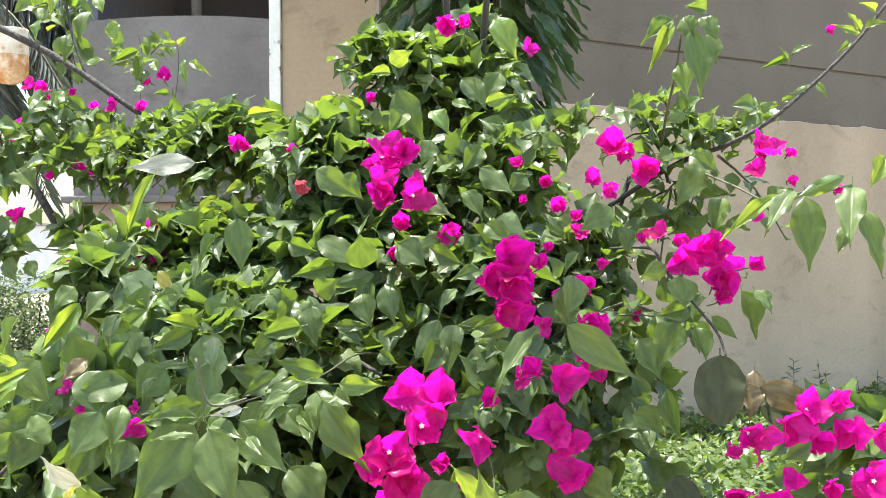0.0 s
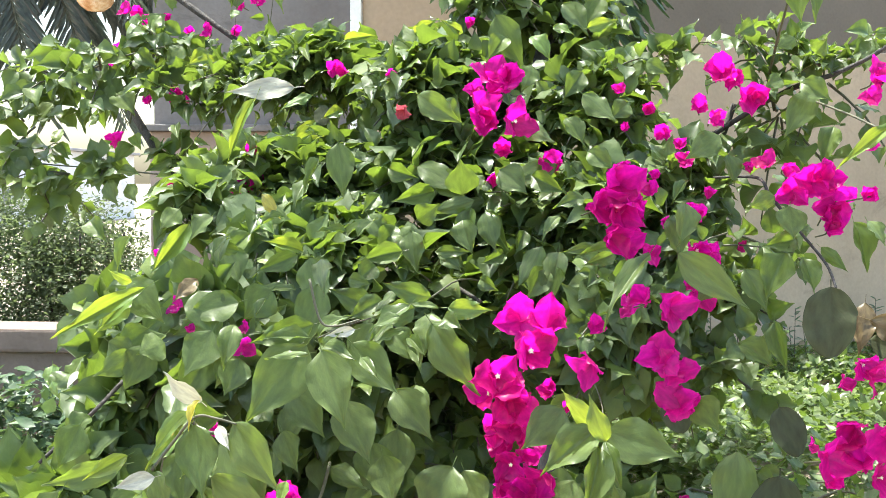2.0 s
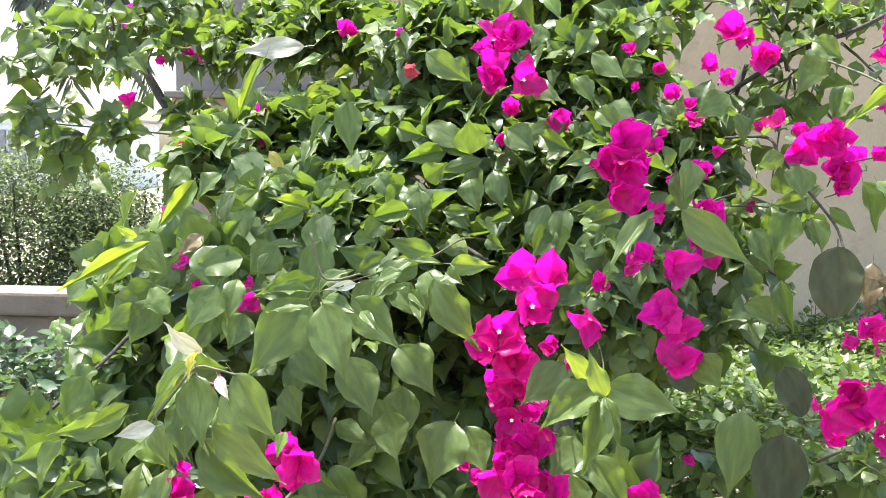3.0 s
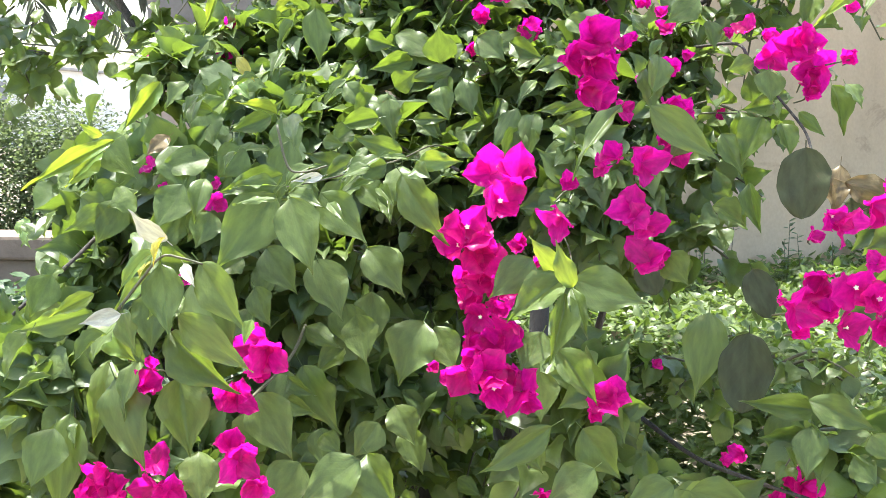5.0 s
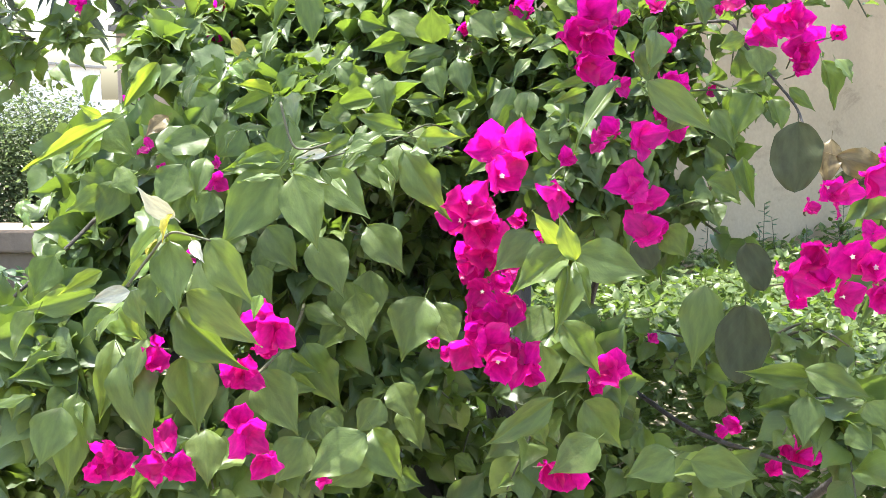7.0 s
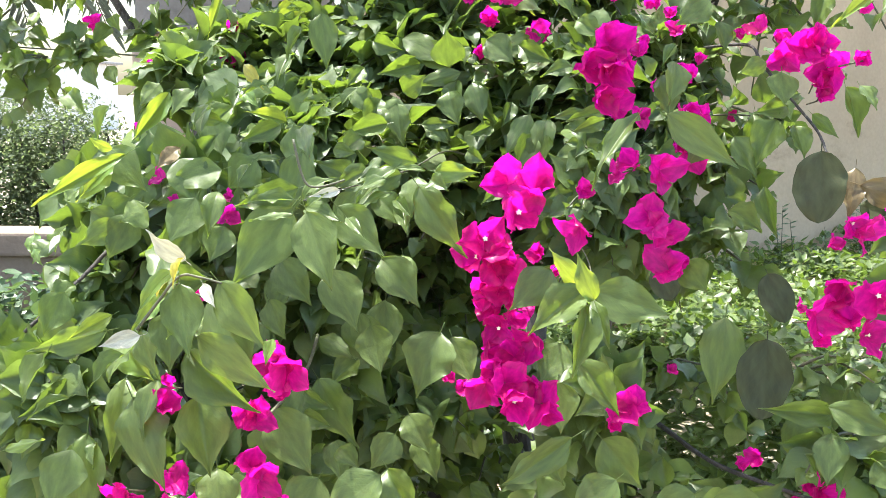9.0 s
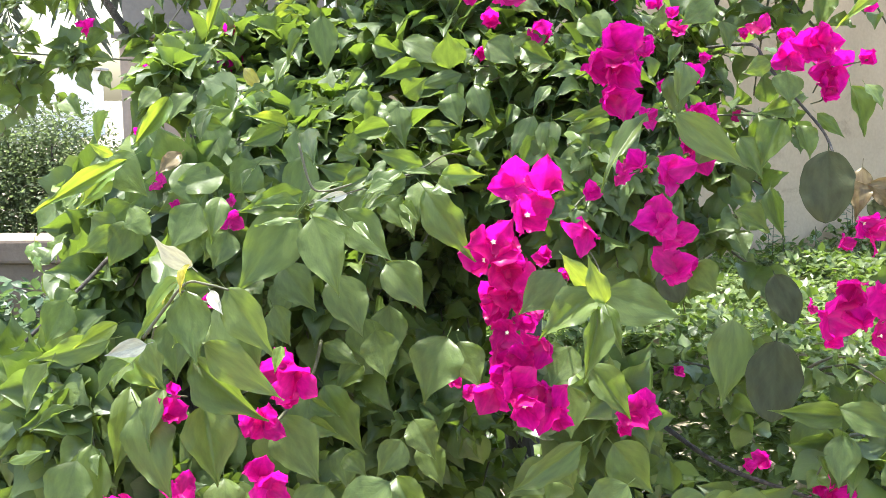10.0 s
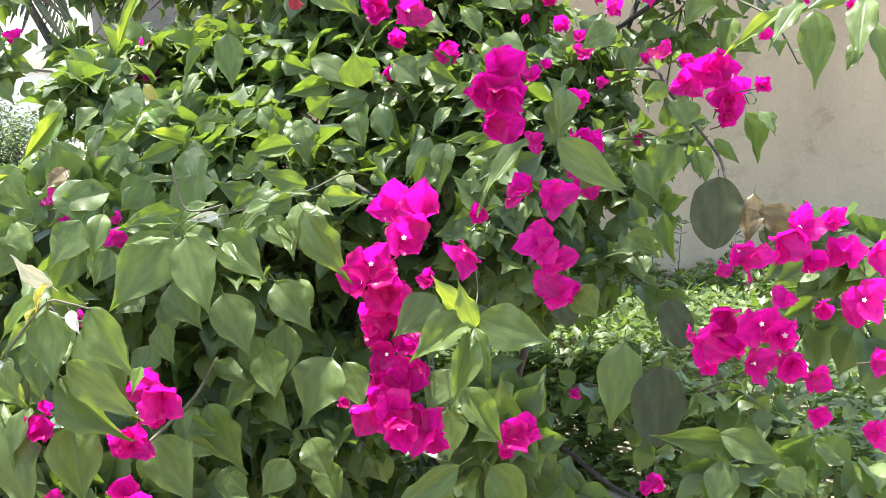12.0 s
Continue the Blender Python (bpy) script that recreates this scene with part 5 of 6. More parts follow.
lobe((0.456, 1.255, 0.832), (0.070, 0.080, 0.032), 3, 0.051)
lobe((-0.099, 1.560, 1.183), (0.079, 0.080, 0.047), 12, 0.048)
lobe((-0.477, 1.520, 1.242), (0.046, 0.070, 0.046), 9, 0.048)
lobe((-0.082, 1.760, 1.578), (0.062, 0.080, 0.062), 18, 0.040)
lobe((-0.541, 2.010, 1.635), (0.061, 0.060, 0.051), 3, 0.030)
lobe((-0.700, 2.060, 1.733), (0.063, 0.060, 0.063), 3, 0.040)
lobe((-0.618, 1.258, 0.761), (0.081, 0.100, 0.081), 15, 0.056)
lobe((-0.664, 1.294, 0.897), (0.069, 0.100, 0.096), 18, 0.053)
lobe((0.090, 1.387, 1.107), (0.063, 0.080, 0.077), 21, 0.044)
lobe((0.160, 1.451, 1.095), (0.036, 0.060, 0.044), 6, 0.030)
lobe((0.075, 1.476, 1.055), (0.074, 0.080, 0.067), 15, 0.048)
lobe((-0.005, 1.550, 1.060), (0.060, 0.080, 0.070), 14, 0.045)
# loose shoots against the bright gap
lobe((-0.760, 1.870, 1.465), (0.170, 0.080, 0.060), 6, 0.045)
lobe((-0.840, 1.870, 1.385), (0.150, 0.080, 0.030), 3, 0.048)
lobe((-0.600, 1.860, 1.430), (0.070, 0.070, 0.070), 4, 0.042)
lobe((-0.570, 1.820, 1.300), (0.080, 0.070, 0.040), 5, 0.045)
lobe((-0.250, 1.650, 1.020), (0.140, 0.100, 0.110), 26, 0.050)
lobe((-0.090, 1.520, 1.100), (0.100, 0.080, 0.110), 20, 0.050)
# long canes arching from the crown, unseen, added to shade the bush's front
branch([(0.020, 1.800, 1.550), (-0.020, 1.700, 1.850), (-0.150, 1.480, 2.080), (-0.380, 1.200, 2.080), (-0.620, 1.000, 1.960)], 0.0060, 0.0020)
branch([(0.060, 1.780, 1.560), (0.080, 1.640, 1.860), (0.060, 1.400, 2.060), (-0.020, 1.150, 2.060), (-0.120, 0.960, 1.980)], 0.0055, 0.0020)
branch([(-0.120, 1.500, 2.060), (-0.280, 1.420, 2.110), (-0.480, 1.360, 2.060)], 0.0035, 0.0015)
lobe((-0.620, 1.060, 2.010), (0.200, 0.150, 0.070), 16, 0.060)
lobe((-0.130, 1.140, 2.060), (0.180, 0.180, 0.070), 9, 0.060)
lobe((0.080, 1.250, 2.040), (0.150, 0.150, 0.060), 16, 0.060)
lobe((-0.060, 1.380, 2.080), (0.220, 0.120, 0.050), 17, 0.060)
lobe((-0.460, 1.360, 2.060), (0.180, 0.120, 0.050), 12, 0.060)
# lower skirts of the bush, down to the soil
lobe((-0.130, 1.750, 0.620), (0.200, 0.120, 0.140), 24, 0.055)
lobe((0.140, 1.600, 0.640), (0.160, 0.120, 0.110), 24, 0.050)
lobe((0.200, 1.700, 0.400), (0.250, 0.150, 0.150), 22, 0.055)
lobe((-0.35, 1.45, 0.62), (0.45, 0.22, 0.18), 46, 0.06)
lobe((-0.05, 1.6, 0.52), (0.28, 0.2, 0.2), 36, 0.06)
lobe((-0.25, 1.6, 0.28), (0.4, 0.22, 0.16), 26, 0.06)

flower(-0.033, 1.070, 1.160, 0.031)
flower(-0.006, 1.050, 1.160, 0.029)
flower(-0.019, 1.040, 1.135, 0.031)
flower(-0.051, 1.050, 1.109, 0.030)
flower(-0.062, 1.060, 1.092, 0.030)
flower(-0.038, 1.050, 1.083, 0.029)
flower(0.035, 1.100, 1.111, 0.026)
flower(0.046, 1.150, 1.146, 0.016)
flower(0.105, 1.100, 1.124, 0.027)
flower(0.122, 1.100, 1.110, 0.027)
flower(0.124, 1.100, 1.077, 0.027)
flower(0.138, 1.120, 1.078, 0.025)
flower(-0.001, 1.120, 1.082, 0.015)
flower(0.020, 1.120, 1.068, 0.013)
flower(0.069, 1.120, 1.292, 0.034)
flower(0.047, 1.110, 1.271, 0.029)
flower(0.068, 1.110, 1.264, 0.032)
flower(0.059, 1.100, 1.239, 0.027)
flower(0.074, 1.120, 1.232, 0.022)
flower(0.099, 1.150, 1.285, 0.015)
flower(0.085, 1.150, 1.242, 0.015)
flower(0.143, 1.150, 1.260, 0.024)
flower(0.147, 1.140, 1.224, 0.023)
flower(0.161, 1.150, 1.221, 0.016)
flower(0.102, 1.150, 1.221, 0.014)
flower(0.120, 1.180, 1.252, 0.012)
flower(0.093, 1.150, 1.175, 0.022)
flower(0.085, 1.200, 1.160, 0.016)
flower(0.122, 1.120, 1.168, 0.025)
flower(0.147, 1.160, 1.173, 0.009)
flower(-0.064, 1.360, 1.422, 0.030)
flower(-0.046, 1.350, 1.417, 0.032)
flower(-0.055, 1.360, 1.408, 0.026)
flower(-0.078, 1.380, 1.385, 0.031)
flower(-0.071, 1.380, 1.368, 0.028)
flower(-0.034, 1.380, 1.367, 0.029)
flower(-0.053, 1.420, 1.333, 0.020)
flower(0.004, 1.420, 1.322, 0.020)
flower(0.016, 1.440, 1.315, 0.018)
flower(-0.066, 1.460, 1.297, 0.015)
flower(-0.088, 1.420, 1.409, 0.017)
flower(0.100, 1.500, 1.414, 0.014)
flower(0.136, 1.480, 1.390, 0.017)
flower(0.152, 1.450, 1.355, 0.018)
flower(0.108, 1.500, 1.365, 0.013)
flower(0.177, 1.420, 1.321, 0.016)
flower(0.189, 1.400, 1.386, 0.017)
flower(0.204, 1.380, 1.371, 0.020)
flower(0.174, 1.450, 1.340, 0.012)
flower(0.122, 1.300, 1.300, 0.012)
flower(0.185, 1.300, 1.283, 0.010)
flower(0.214, 1.400, 1.430, 0.029)
flower(0.230, 1.400, 1.420, 0.021)
flower(0.253, 1.420, 1.400, 0.026)
flower(0.265, 1.420, 1.398, 0.017)
flower(0.389, 1.330, 1.418, 0.026)
flower(0.381, 1.340, 1.415, 0.018)
flower(0.374, 1.330, 1.394, 0.017)
flower(0.414, 1.330, 1.412, 0.013)
flower(0.415, 1.330, 1.379, 0.012)
flower(0.363, 1.300, 1.338, 0.016)
flower(0.441, 1.250, 1.364, 0.012)
flower(0.262, 1.360, 1.318, 0.017)
flower(0.287, 1.360, 1.309, 0.017)
flower(0.289, 1.340, 1.282, 0.025)
flower(0.310, 1.330, 1.295, 0.031)
flower(0.326, 1.330, 1.298, 0.026)
flower(0.335, 1.320, 1.268, 0.031)
flower(0.327, 1.330, 1.255, 0.026)
flower(0.328, 1.320, 1.240, 0.018)
flower(0.367, 1.300, 1.280, 0.019)
flower(0.244, 1.370, 1.313, 0.009)
flower(0.238, 1.380, 1.215, 0.010)
flower(0.277, 1.075, 1.102, 0.015)
flower(0.303, 1.058, 1.115, 0.027)
flower(0.324, 1.034, 1.084, 0.014)
flower(0.260, 1.045, 1.036, 0.027)
flower(0.278, 1.049, 1.063, 0.027)
flower(0.286, 1.046, 1.039, 0.026)
flower(0.305, 1.045, 1.021, 0.022)
flower(0.303, 1.020, 1.062, 0.028)
flower(0.320, 1.010, 1.054, 0.030)
flower(0.328, 1.007, 1.029, 0.026)
flower(0.263, 1.062, 1.014, 0.020)
flower(0.251, 1.085, 1.040, 0.009)
flower(0.289, 1.057, 1.123, 0.021)
flower(0.323, 1.039, 1.134, 0.027)
flower(0.337, 1.031, 1.150, 0.025)
flower(0.363, 1.033, 1.155, 0.024)
flower(0.373, 1.029, 1.128, 0.026)
flower(0.354, 1.048, 1.117, 0.023)
flower(0.387, 1.004, 1.089, 0.026)
flower(0.386, 1.023, 1.078, 0.020)
flower(0.349, 1.014, 1.014, 0.020)
flower(0.352, 1.010, 0.982, 0.018)
flower(0.407, 1.018, 1.030, 0.019)
flower(0.408, 1.009, 0.967, 0.020)
flower(0.372, 1.072, 1.069, 0.019)
flower(0.406, 1.030, 1.126, 0.020)
flower(-0.042, 1.081, 1.066, 0.025)
flower(-0.031, 1.070, 1.054, 0.024)
flower(-0.048, 1.087, 1.040, 0.024)
flower(-0.008, 1.055, 1.010, 0.026)
flower(-0.022, 1.087, 1.026, 0.020)
flower(-0.047, 1.081, 0.993, 0.026)
flower(-0.054, 1.056, 0.964, 0.026)
flower(-0.031, 1.029, 0.977, 0.028)
flower(-0.023, 1.027, 0.958, 0.028)
flower(-0.002, 1.038, 0.956, 0.028)
flower(0.009, 1.047, 0.943, 0.021)
flower(0.084, 1.101, 0.931, 0.025)
flower(0.095, 1.102, 0.937, 0.021)
flower(0.076, 1.108, 0.914, 0.016)
flower(0.161, 1.287, 0.926, 0.010)
flower(0.027, 1.045, 0.846, 0.027)
flower(0.047, 1.046, 0.844, 0.026)
flower(0.260, 1.279, 0.824, 0.018)
flower(0.247, 1.297, 0.811, 0.013)
flower(0.294, 1.181, 0.834, 0.024)
flower(0.307, 1.170, 0.822, 0.027)
flower(-0.001, 1.117, 1.088, 0.011)
flower(0.280, 1.177, 0.806, 0.016)
flower(-0.235, 0.961, 1.011, 0.026)
flower(-0.223, 0.950, 1.004, 0.026)
flower(-0.237, 0.967, 0.984, 0.022)
flower(-0.265, 0.983, 0.961, 0.023)
flower(-0.257, 0.982, 0.954, 0.020)
flower(-0.335, 0.960, 0.973, 0.021)
flower(-0.340, 0.957, 0.956, 0.018)
flower(-0.345, 1.010, 0.977, 0.014)
flower(-0.256, 0.948, 0.922, 0.022)
flower(-0.244, 0.937, 0.910, 0.022)
flower(-0.231, 0.935, 0.888, 0.022)
flower(-0.375, 0.947, 0.893, 0.023)
flower(-0.362, 0.946, 0.880, 0.023)
flower(-0.382, 0.944, 0.877, 0.020)
flower(-0.331, 0.970, 0.897, 0.019)
flower(-0.329, 0.948, 0.880, 0.023)
flower(-0.311, 0.949, 0.878, 0.022)
flower(-0.385, 1.180, 1.132, 0.008)
flower(-0.315, 1.135, 1.140, 0.010)
flower(-0.318, 1.023, 1.060, 0.011)
flower(-0.094, 1.173, 0.945, 0.014)
flower(-0.078, 1.172, 0.933, 0.014)
flower(-0.188, 1.003, 0.851, 0.014)
flower(-0.036, 1.063, 1.082, 0.025)
flower(-0.053, 1.079, 1.055, 0.024)
flower(-0.017, 1.069, 1.043, 0.022)
flower(-0.040, 1.074, 1.017, 0.023)
flower(-0.026, 1.062, 0.994, 0.023)
flower(-0.042, 1.059, 0.981, 0.024)
flower(-0.011, 1.050, 0.970, 0.023)
flower(0.143, 1.150, 1.194, 0.023)
flower(0.157, 1.149, 1.181, 0.022)
flower(0.069, 1.149, 1.302, 0.027)
flower(0.080, 1.135, 1.268, 0.027)
flower(-0.738, 1.950, 1.513, 0.026)
flower(-0.718, 1.950, 1.503, 0.026)
flower(-0.699, 1.950, 1.511, 0.018)
flower(-0.667, 1.900, 1.428, 0.015)
flower(-0.617, 1.900, 1.437, 0.022)
flower(-0.601, 1.900, 1.430, 0.019)
flower(-0.562, 1.900, 1.547, 0.019)
flower(-0.514, 1.900, 1.548, 0.017)
flower(-0.665, 2.000, 1.584, 0.016)
flower(-0.716, 2.000, 1.595, 0.021)
flower(-0.696, 2.000, 1.579, 0.019)
flower(-0.739, 2.000, 1.598, 0.019)
flower(-0.725, 1.900, 1.362, 0.019)
flower(-0.498, 2.000, 1.613, 0.023)
flower(-0.528, 2.000, 1.606, 0.019)
flower(-0.609, 1.950, 1.552, 0.016)
flower(-0.305, 1.650, 1.460, 0.018)
flower(-0.290, 1.650, 1.455, 0.017)
flower(-0.182, 1.450, 1.383, 0.016, True)
flower(-0.437, 1.600, 1.284, 0.029)
flower(-0.418, 1.600, 1.287, 0.029)
flower(-0.405, 1.620, 1.299, 0.021)
flower(-0.394, 1.660, 1.305, 0.018)
flower(-0.416, 1.600, 1.336, 0.014)
flower(-0.406, 1.200, 1.156, 0.013)
flower(-0.313, 1.120, 1.123, 0.015)
flower(-0.101, 1.600, 1.518, 0.012)
flower(0.007, 1.600, 1.623, 0.029)
flower(0.033, 1.600, 1.623, 0.020)
flower(0.127, 1.600, 1.587, 0.018)
flower(0.521, 1.500, 1.592, 0.009)
flower(-0.567, 1.700, 1.288, 0.012)
flower(-0.457, 1.300, 1.205, 0.010)
flower(-0.210, 1.550, 1.440, 0.013)

tagged(put("foliage", fill.mesh("foliage", FOLIAGE), shrub), kind="stuff")
sv, sf = [], []
for pts, r0, r1 in stems:
    v, f = tube_arrays(pts, r0, r1, 4, steps=2)
    b = len(sv)
    sv.extend(v)
    sf.extend([tuple(i + b for i in q) for q in f])
tagged(put("shoot_wood", mesh_of("shoot_wood", sv, sf, STEM_GREEN), shrub), kind="stuff")


def scatter(name, label, category, spots, size, material, shape=SMALL, upright=0.8, kind="stuff"):
    """Leaves at the given spots, as one mass."""
    mass = Joined()
    for p, k in spots:
        d = Vector((rng.gauss(0, 1), rng.gauss(0, 1), rng.gauss(0.15, 0.6))).normalized()
        n = Vector((rng.uniform(-0.7, 0.7), rng.uniform(-0.8, 0.5), upright))
        s = size * k * rng.uniform(0.6, 1.3)
        mass.add(rng.choice(shape), axes(p, d, n, s * rng.uniform(0.45, 0.7), s))
    return tagged(put(name, mass.mesh(name, material)), label, category, kind=kind)


def along_wall(s, off):
    """A point s metres along the long wall, off metres before it."""
    a = radians(WALL_TURN)
    return Vector((-0.26 + s * math.cos(a) + off * math.sin(a), 4.83 + s * math.sin(a) - off * math.cos(a), 0))


LEAFLET = [blade(3, 2, lance, 0.12, 0.10 + 0.08 * k, 0.01, 130 + k) for k in range(4)]
def hedge_front(x):
    """Where the near side of the hedge stands."""
    return min(3.65, max(2.4, 3.24 - 2.0 * (x - 0.68))) + 0.12 * noise.noise((x * 2.3, 0, 5))


HEDGE_SHAPE = [blade(4, 2, ovate, 0.10, 0.3 - 0.3 * k, 0.01, 140 + k) for k in range(3)]
spots = []
for _ in range(62000):
    x, y = rng.uniform(-0.6, 4.4), rng.uniform(1.9, 6.6)
    if y > 4.78 + (x + 0.26) * 0.643 or y > 2.2 + 1.2 * (x + 0.9) + 2.6 or x > 0.75 * y + 0.3:
        continue
    top = 0.46 + 0.10 * noise.noise((x * 1.7, y * 1.7, 3)) + 0.05 * noise.noise((x * 6, y * 6, 1))
    if y < hedge_front(x):
        continue
    spots.append((Vector((x, y, top - abs(rng.gauss(0, 0.08)))), 1.0))
for _ in range(11000):
    x, z = rng.uniform(-0.6, 2.4), rng.uniform(0.0, 0.46)
    y = hedge_front(x) + abs(rng.gauss(0, 0.06)) - 0.05 + 0.08 * noise.noise((x * 5, z * 5, 8))
    spots.append((Vector((x, y, z)), 1.1))
scatter("hedge_foliage", "sunlit low hedge of small green leaves along the wall", "hedge", spots, 0.050, HEDGE_LEAF, HEDGE_SHAPE, 1.3)


def weed_plant(p, h):
    """A thin upright weed with small leaves up its stem."""
    weed = tagged(new("weed"), "thin dark weed rising above the hedge by the wall", "weed", "weeds along the wall")
    weed.matrix_basis = Matrix.Translation(p)
    lean = Vector((rng.uniform(-0.06, 0.06), rng.uniform(-0.06, 0.04), h))
    v, f = tube_arrays([(0, 0, -0.02), lean * 0.5 + Vector((0.015, 0, 0)), lean], 0.004, 0.0015, 5, steps=3)
    put("stem", mesh_of("stem", v, f, STEM_GREEN), weed)
    tuft = Joined()
    for j in range(22):
        t = rng.uniform(0.55, 1.0)
        a = rng.uniform(0, 6.3)
        d = Vector((math.cos(a), math.sin(a), rng.uniform(-0.1, 0.6)))
        tuft.add(rng.choice(LEAFLET), axes(lean * t, d, Vector((0, -0.3, 1)), rng.uniform(0.010, 0.018), rng.uniform(0.03, 0.055)))
    tagged(put("foliage", tuft.mesh("foliage", DARK_LEAF), weed), kind="stuff")


for k in range(34):
    weed_plant(along_wall(0.7 + 0.15 * k + rng.uniform(-0.06, 0.06), rng.uniform(0.08, 0.45)), rng.uniform(0.54, 0.72))


def mound(name, label, category, lumps, count, size, material, shape):
    spots = []
    for c, r, w in lumps:
        for _ in range(int(count * w)):
            d = Vector((rng.gauss(0, 1), rng.gauss(0, 1), rng.gauss(0, 1) + 0.2)).normalized()
            k = rng.uniform(0.12, 1.0) ** 0.5 * (1 + 0.22 * noise.noise(d * 2.5 + Vector(c)))
            spots.append((Vector(c) + Vector((d.x * r[0], d.y * r[1], d.z * r[2])) * k, 1.0))
    return scatter(name, label, category, spots, size, material, shape)


def grey_shrub(x, y, r, h, count):
    """Bushy small-leaved shrub on a few stems."""
    bush = tagged(new("grey_shrub"), "grey-green small-leaved shrub behind the planter wall", "shrub", "shrubs behind the planter")
    bush.matrix_basis = pose(x, y, 0)
    for k in range(5):
        a = k * 1.26
        v, f = tube_arrays([(0.03 * math.cos(a), 0.03 * math.sin(a), -0.02), (0.15 * math.cos(a), 0.15 * math.sin(a), h * 0.45), (0.6 * r * math.cos(a), 0.6 * r * math.sin(a), h * 0.85)], 0.015, 0.005, 6, 0.08, rng)
        put("stem", mesh_of("stem", v, f, BARK), bush)
    crown = Joined()
    for _ in range(count):
        d = Vector((rng.gauss(0, 1), rng.gauss(0, 1), rng.gauss(0, 1) + 0.2)).normalized()
        k = rng.uniform(0.12, 1.0) ** 0.5 * (1 + 0.25 * noise.noise(d * 2.5 + Vector((x, y, 0))))
        p = Vector((d.x * r * k, d.y * 0.5 * k, h * 0.56 + d.z * h * 0.46 * k))
        if p.z < 0.05:
            continue
        w = Vector((rng.gauss(0, 1), rng.gauss(0, 1), rng.gauss(0.15, 0.6))).normalized()
        q = 0.026 * rng.uniform(0.6, 1.3)
        crown.add(rng.choice(LEAFLET), axes(p, w, Vector((rng.uniform(-0.7, 0.7), rng.uniform(-0.8, 0.5), 0.8)), q * rng.uniform(0.45, 0.7), q))
    tagged(put("crown", crown.mesh("crown", GREY_LEAF), bush), kind="stuff")


grey_shrub(-2.75, 5.75, 0.65, 1.30, 20000)
grey_shrub(-3.6, 5.9, 0.7, 1.38, 20000)
grey_shrub(-2.3, 5.75, 0.38, 1.20, 12000)
# dark leaf colour stands in for the shade over these plants
mound("low_plants", "low leafy plants in front of the planter wall", "plants",
      [((-2.2, 4.45, 0.2), (0.9, 0.4, 0.32), 1.0), ((-3.3, 4.4, 0.2), (0.6, 0.4, 0.3), 0.7), ((-1.2, 4.3, 0.2), (0.7, 0.6, 0.3), 0.8), ((-1.3, 2.9, 0.12), (0.7, 0.6, 0.25), 0.8)], 2200, 0.07, DARK_LEAF, LEAFLET)


def drooping_tree():
    """Slim tree with long hanging leaves behind the bush."""
    tree = tagged(new("drooping_tree"), "slim dark tree with long hanging leaves against the wall", "tree")
    tree.matrix_basis = pose(0.06, 3.3, 0)
    v, f = tube_arrays([(0, 0, -0.02), (0.02, 0.02, 0.9), (0, 0, 1.8), (0.03, 0, 3.5)], 0.035, 0.014, 9, 0.08, rng)
    put("trunk", mesh_of("trunk", v, f, BARK), tree)
    crown = Joined()
    long_leaf = [blade(8, 2, lance, 0.15, 0.35 + 0.1 * k, 0.05, 150 + k, 0.1) for k in range(4)]
    # limbs for the added upper crown
    for k in range(4):
        a = k * 1.7 + 0.4
        z = 1.9 + 0.3 * k
        v, f = tube_arrays([(0, 0, z), (0.3 * math.cos(a), 0.3 * math.sin(a), z + 0.4), (0.7 * math.cos(a), 0.7 * math.sin(a), z + 0.7)], 0.014, 0.006, 7, 0.08, rng)
        put("limb", mesh_of("limb", v, f, BARK), tree)
    # leaves above 2.3 are out of view, added to shade the hedge
    for k in range(2600):
        z = rng.uniform(1.62, 2.3) if k < 520 else rng.uniform(2.3, 4.0)
        reach = 0.29 * min(1.0, (z - 1.4) / 0.5) if k < 520 else 0.85 * math.sin(math.pi * min(1.0, (z - 2.0) / 2.1)) ** 0.6
        reach *= rng.random() ** 0.5
        a = rng.uniform(0, 6.3)
        p = Vector((reach * math.cos(a) + (0.03 if k < 520 else 0.0), reach * math.sin(a), z))
        d = Vector((math.cos(a) * 0.5, math.sin(a) * 0.5, -0.9 + rng.uniform(-0.2, 0.4)))
        crown.add(rng.choice(long_leaf), axes(p, d, Vector((math.cos(a), math.sin(a), 0.6)), rng.uniform(0.035, 0.055), rng.uniform(0.09, 0.15)))
    tagged(put("crown", crown.mesh("crown", DARK_LEAF), tree), kind="stuff")


drooping_tree()


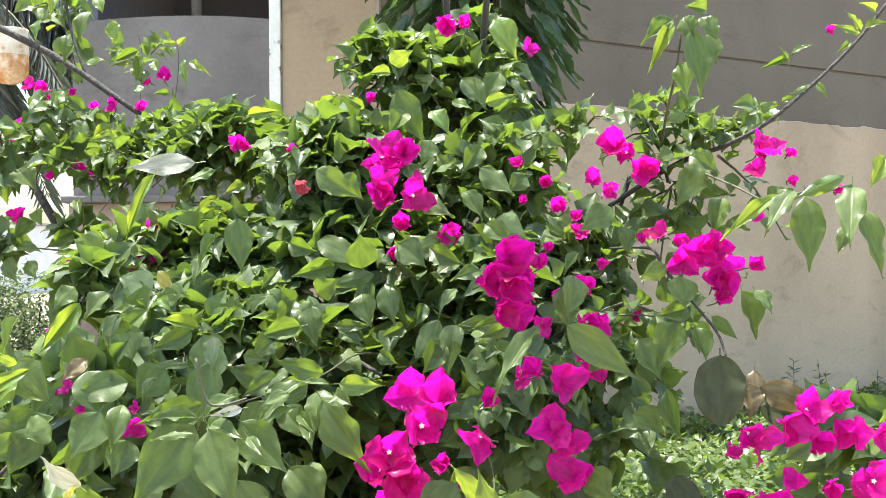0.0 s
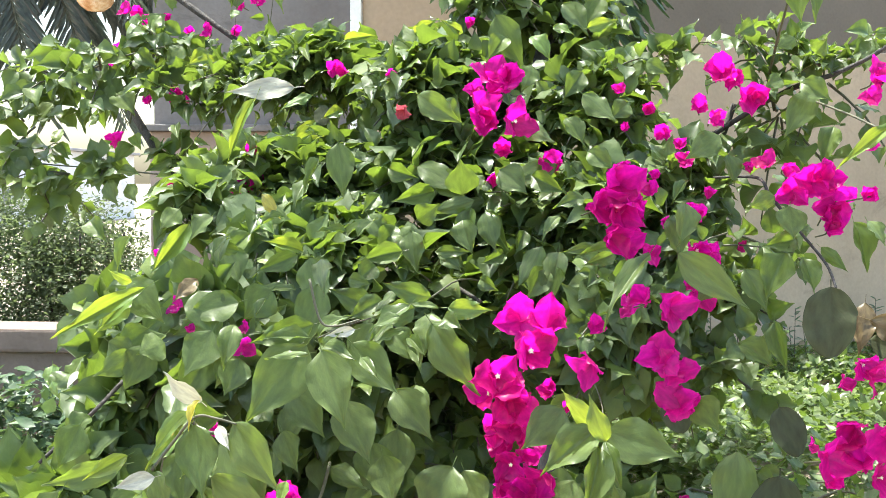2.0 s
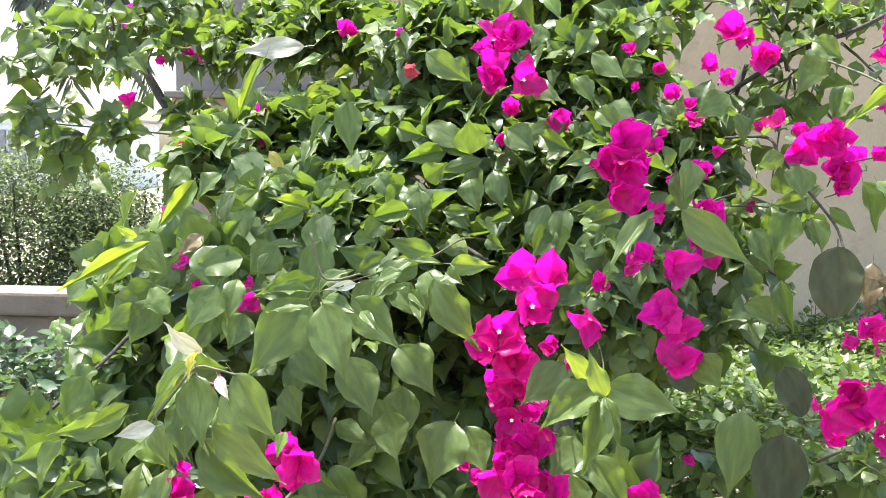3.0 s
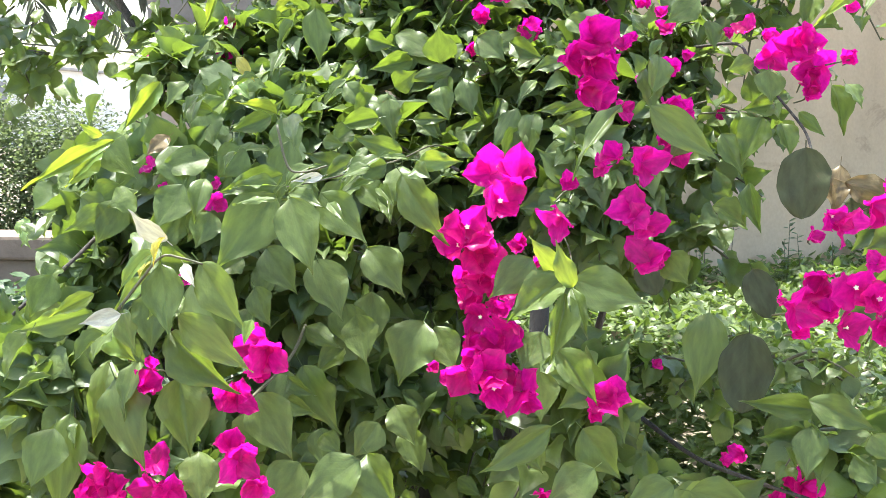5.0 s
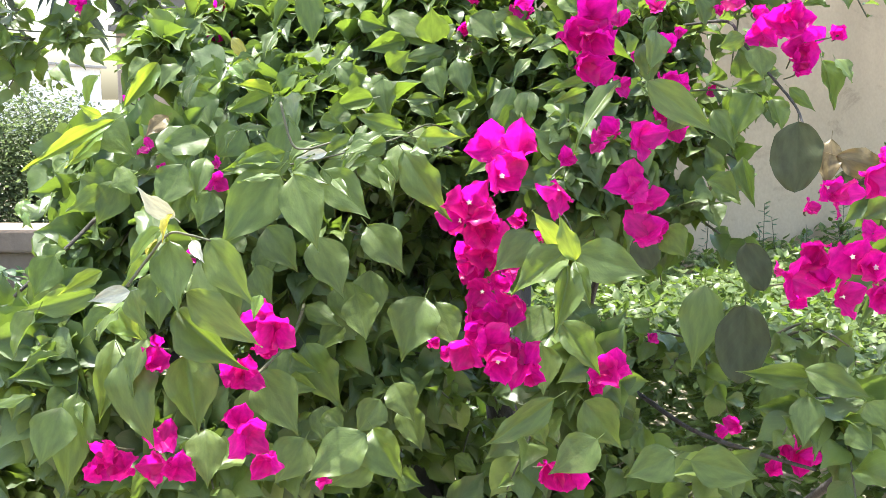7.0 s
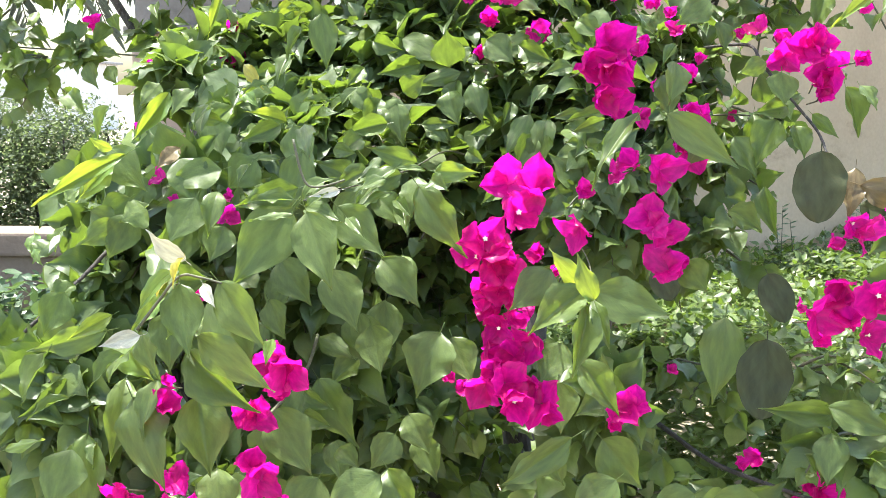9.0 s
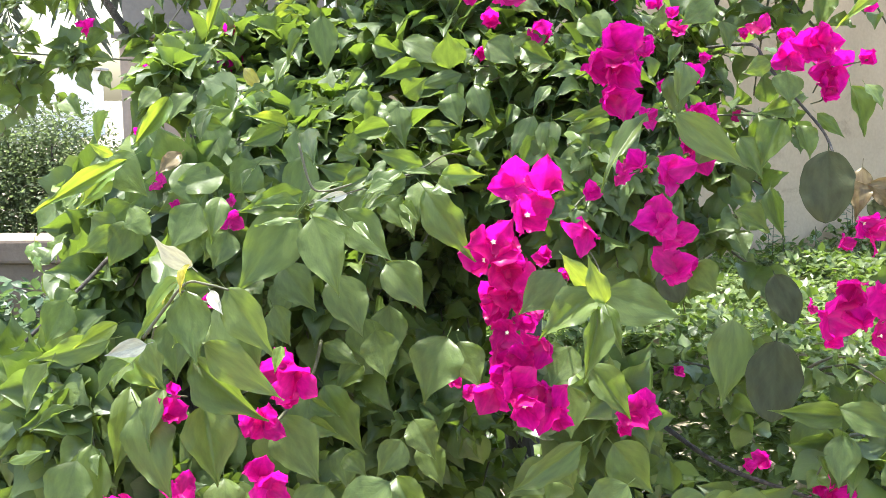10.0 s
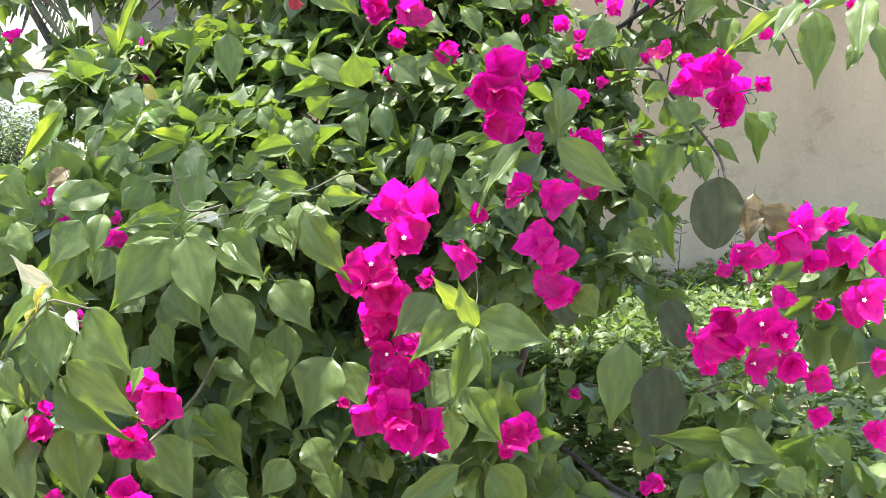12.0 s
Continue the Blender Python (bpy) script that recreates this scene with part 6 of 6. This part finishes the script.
def palm_tree(x, y, h):
    """Feather palm, its fronds arching over and hanging."""
    palm = tagged(new("palm_tree"), "dark feather palm with hanging fronds against the sky", "palm tree")
    palm.matrix_basis = pose(x, y, 0)
    v, f = tube_arrays([(0, 0, -0.02), (0.05, 0, h * 0.5), (0, 0, h)], 0.13, 0.09, 12, 0.06, rng)
    put("trunk", mesh_of("trunk", v, f, BARK), palm)
    strip = [blade(4, 2, lance, 0.25, 0.3, 0.0, 170 + k) for k in range(2)]
    for k in range(70):
        a = k * 2.4 + rng.uniform(-0.2, 0.2)
        lift = rng.uniform(0.0, 1.0)
        out = Vector((math.cos(a), math.sin(a), 0))
        reach = rng.uniform(1.6, 2.3)
        line = [Vector((0, 0, h)) + out * reach * t + Vector((0, 0, (0.5 + 0.7 * lift) * math.sin(t * 1.9) - 1.5 * t * t * (1.2 - 0.5 * lift))) for t in (0, 0.25, 0.5, 0.75, 1.0)]
        v, f = tube_arrays(line, 0.018, 0.005, 5, steps=4)
        rib = put("frond", mesh_of("frond", v, f, STEM_GREEN), palm)
        leaves = Joined()
        across = Vector((0, 0, 1)).cross(out)
        for i in range(2, 64):
            t = i / 64 * 4
            j = min(3, int(t))
            p = line[j].lerp(line[j + 1], t - j)
            for s in (-1, 1):
                d = across * s * 0.55 + Vector((0, 0, -0.9)) + out * 0.25 + Vector((rng.uniform(-0.1, 0.1),) * 3)
                leaves.add(rng.choice(strip), axes(p, d, out + across * s * 0.4, 0.030, rng.uniform(0.36, 0.58) * (1 - 0.4 * i / 64)))
        tagged(put("frond_blade", leaves.mesh("frond_blade", PALM_HAZE_LEAF), rib), kind="stuff")


palm_tree(-4.3, 8.2, 3.1)


def hanging_pot(x, y, z, r):
    """Round-bottomed clay pot on three cords."""
    pot = tagged(new("hanging_pot"), "straw-coloured round clay pot hanging by cords", "pot")
    pot.matrix_basis = pose(x, y, z)
    prof = [(0.0, 0.0), (0.45, 0.06), (0.78, 0.28), (0.96, 0.55), (1.0, 0.95), (0.98, 1.55), (0.93, 1.55), (0.93, 0.95), (0.7, 0.35), (0.0, 0.15)]
    verts, faces, s = [], [], 24
    for pr, pz in prof:
        for k in range(s):
            a = 2 * math.pi * k / s
            verts.append((r * pr * math.cos(a), r * pr * math.sin(a), r * pz))
    for i in range(len(prof) - 1):
        for k in range(s):
            faces.append((i * s + k, i * s + (k + 1) % s, (i + 1) * s + (k + 1) % s, (i + 1) * s + k))
    put("body", mesh_of("pot", verts, faces, STRAW), pot)
    band = [(0.955, 1.45), (1.0, 1.56), (0.99, 2.1), (0.96, 2.7), (0.98, 2.9), (0.92, 2.9), (0.90, 2.6), (0.93, 1.56)]
    verts = [(r * pr * math.cos(2 * math.pi * k / s), r * pr * math.sin(2 * math.pi * k / s), r * pz) for pr, pz in band for k in range(s)]
    faces = [(i * s + k, i * s + (k + 1) % s, (i + 1) * s + (k + 1) % s, (i + 1) * s + k) for i in range(len(band) - 1) for k in range(s)]
    put("collar", mesh_of("collar", verts, faces, CREAM), pot, None, "pale cream upper part of the pot")
    for k in range(3):
        a = k * 2.094
        v, f = tube_arrays([(r * 0.93 * math.cos(a), r * 0.93 * math.sin(a), r * 2.85), (0, 0, r * 6)], 0.004, 0.004, 5)
        put("cord", mesh_of("cord", v, f, BARK), pot)
    v, f = tube_arrays([(0, 0, r * 6), (0, 0, 1.42)], 0.004, 0.004, 5)
    put("cord", mesh_of("cord", v, f, BARK), pot)
    v, f = tube_arrays([(0, -0.1, 1.42), (0, 1.2, 1.5), (0, 2.6, 1.66)], 0.018, 0.02, 8)
    put("pole", mesh_of("pole", v, f, BARK), pot, None, "slim wooden pole from the roof edge")


hanging_pot(-1.55, 4.0, 1.9, 0.068)
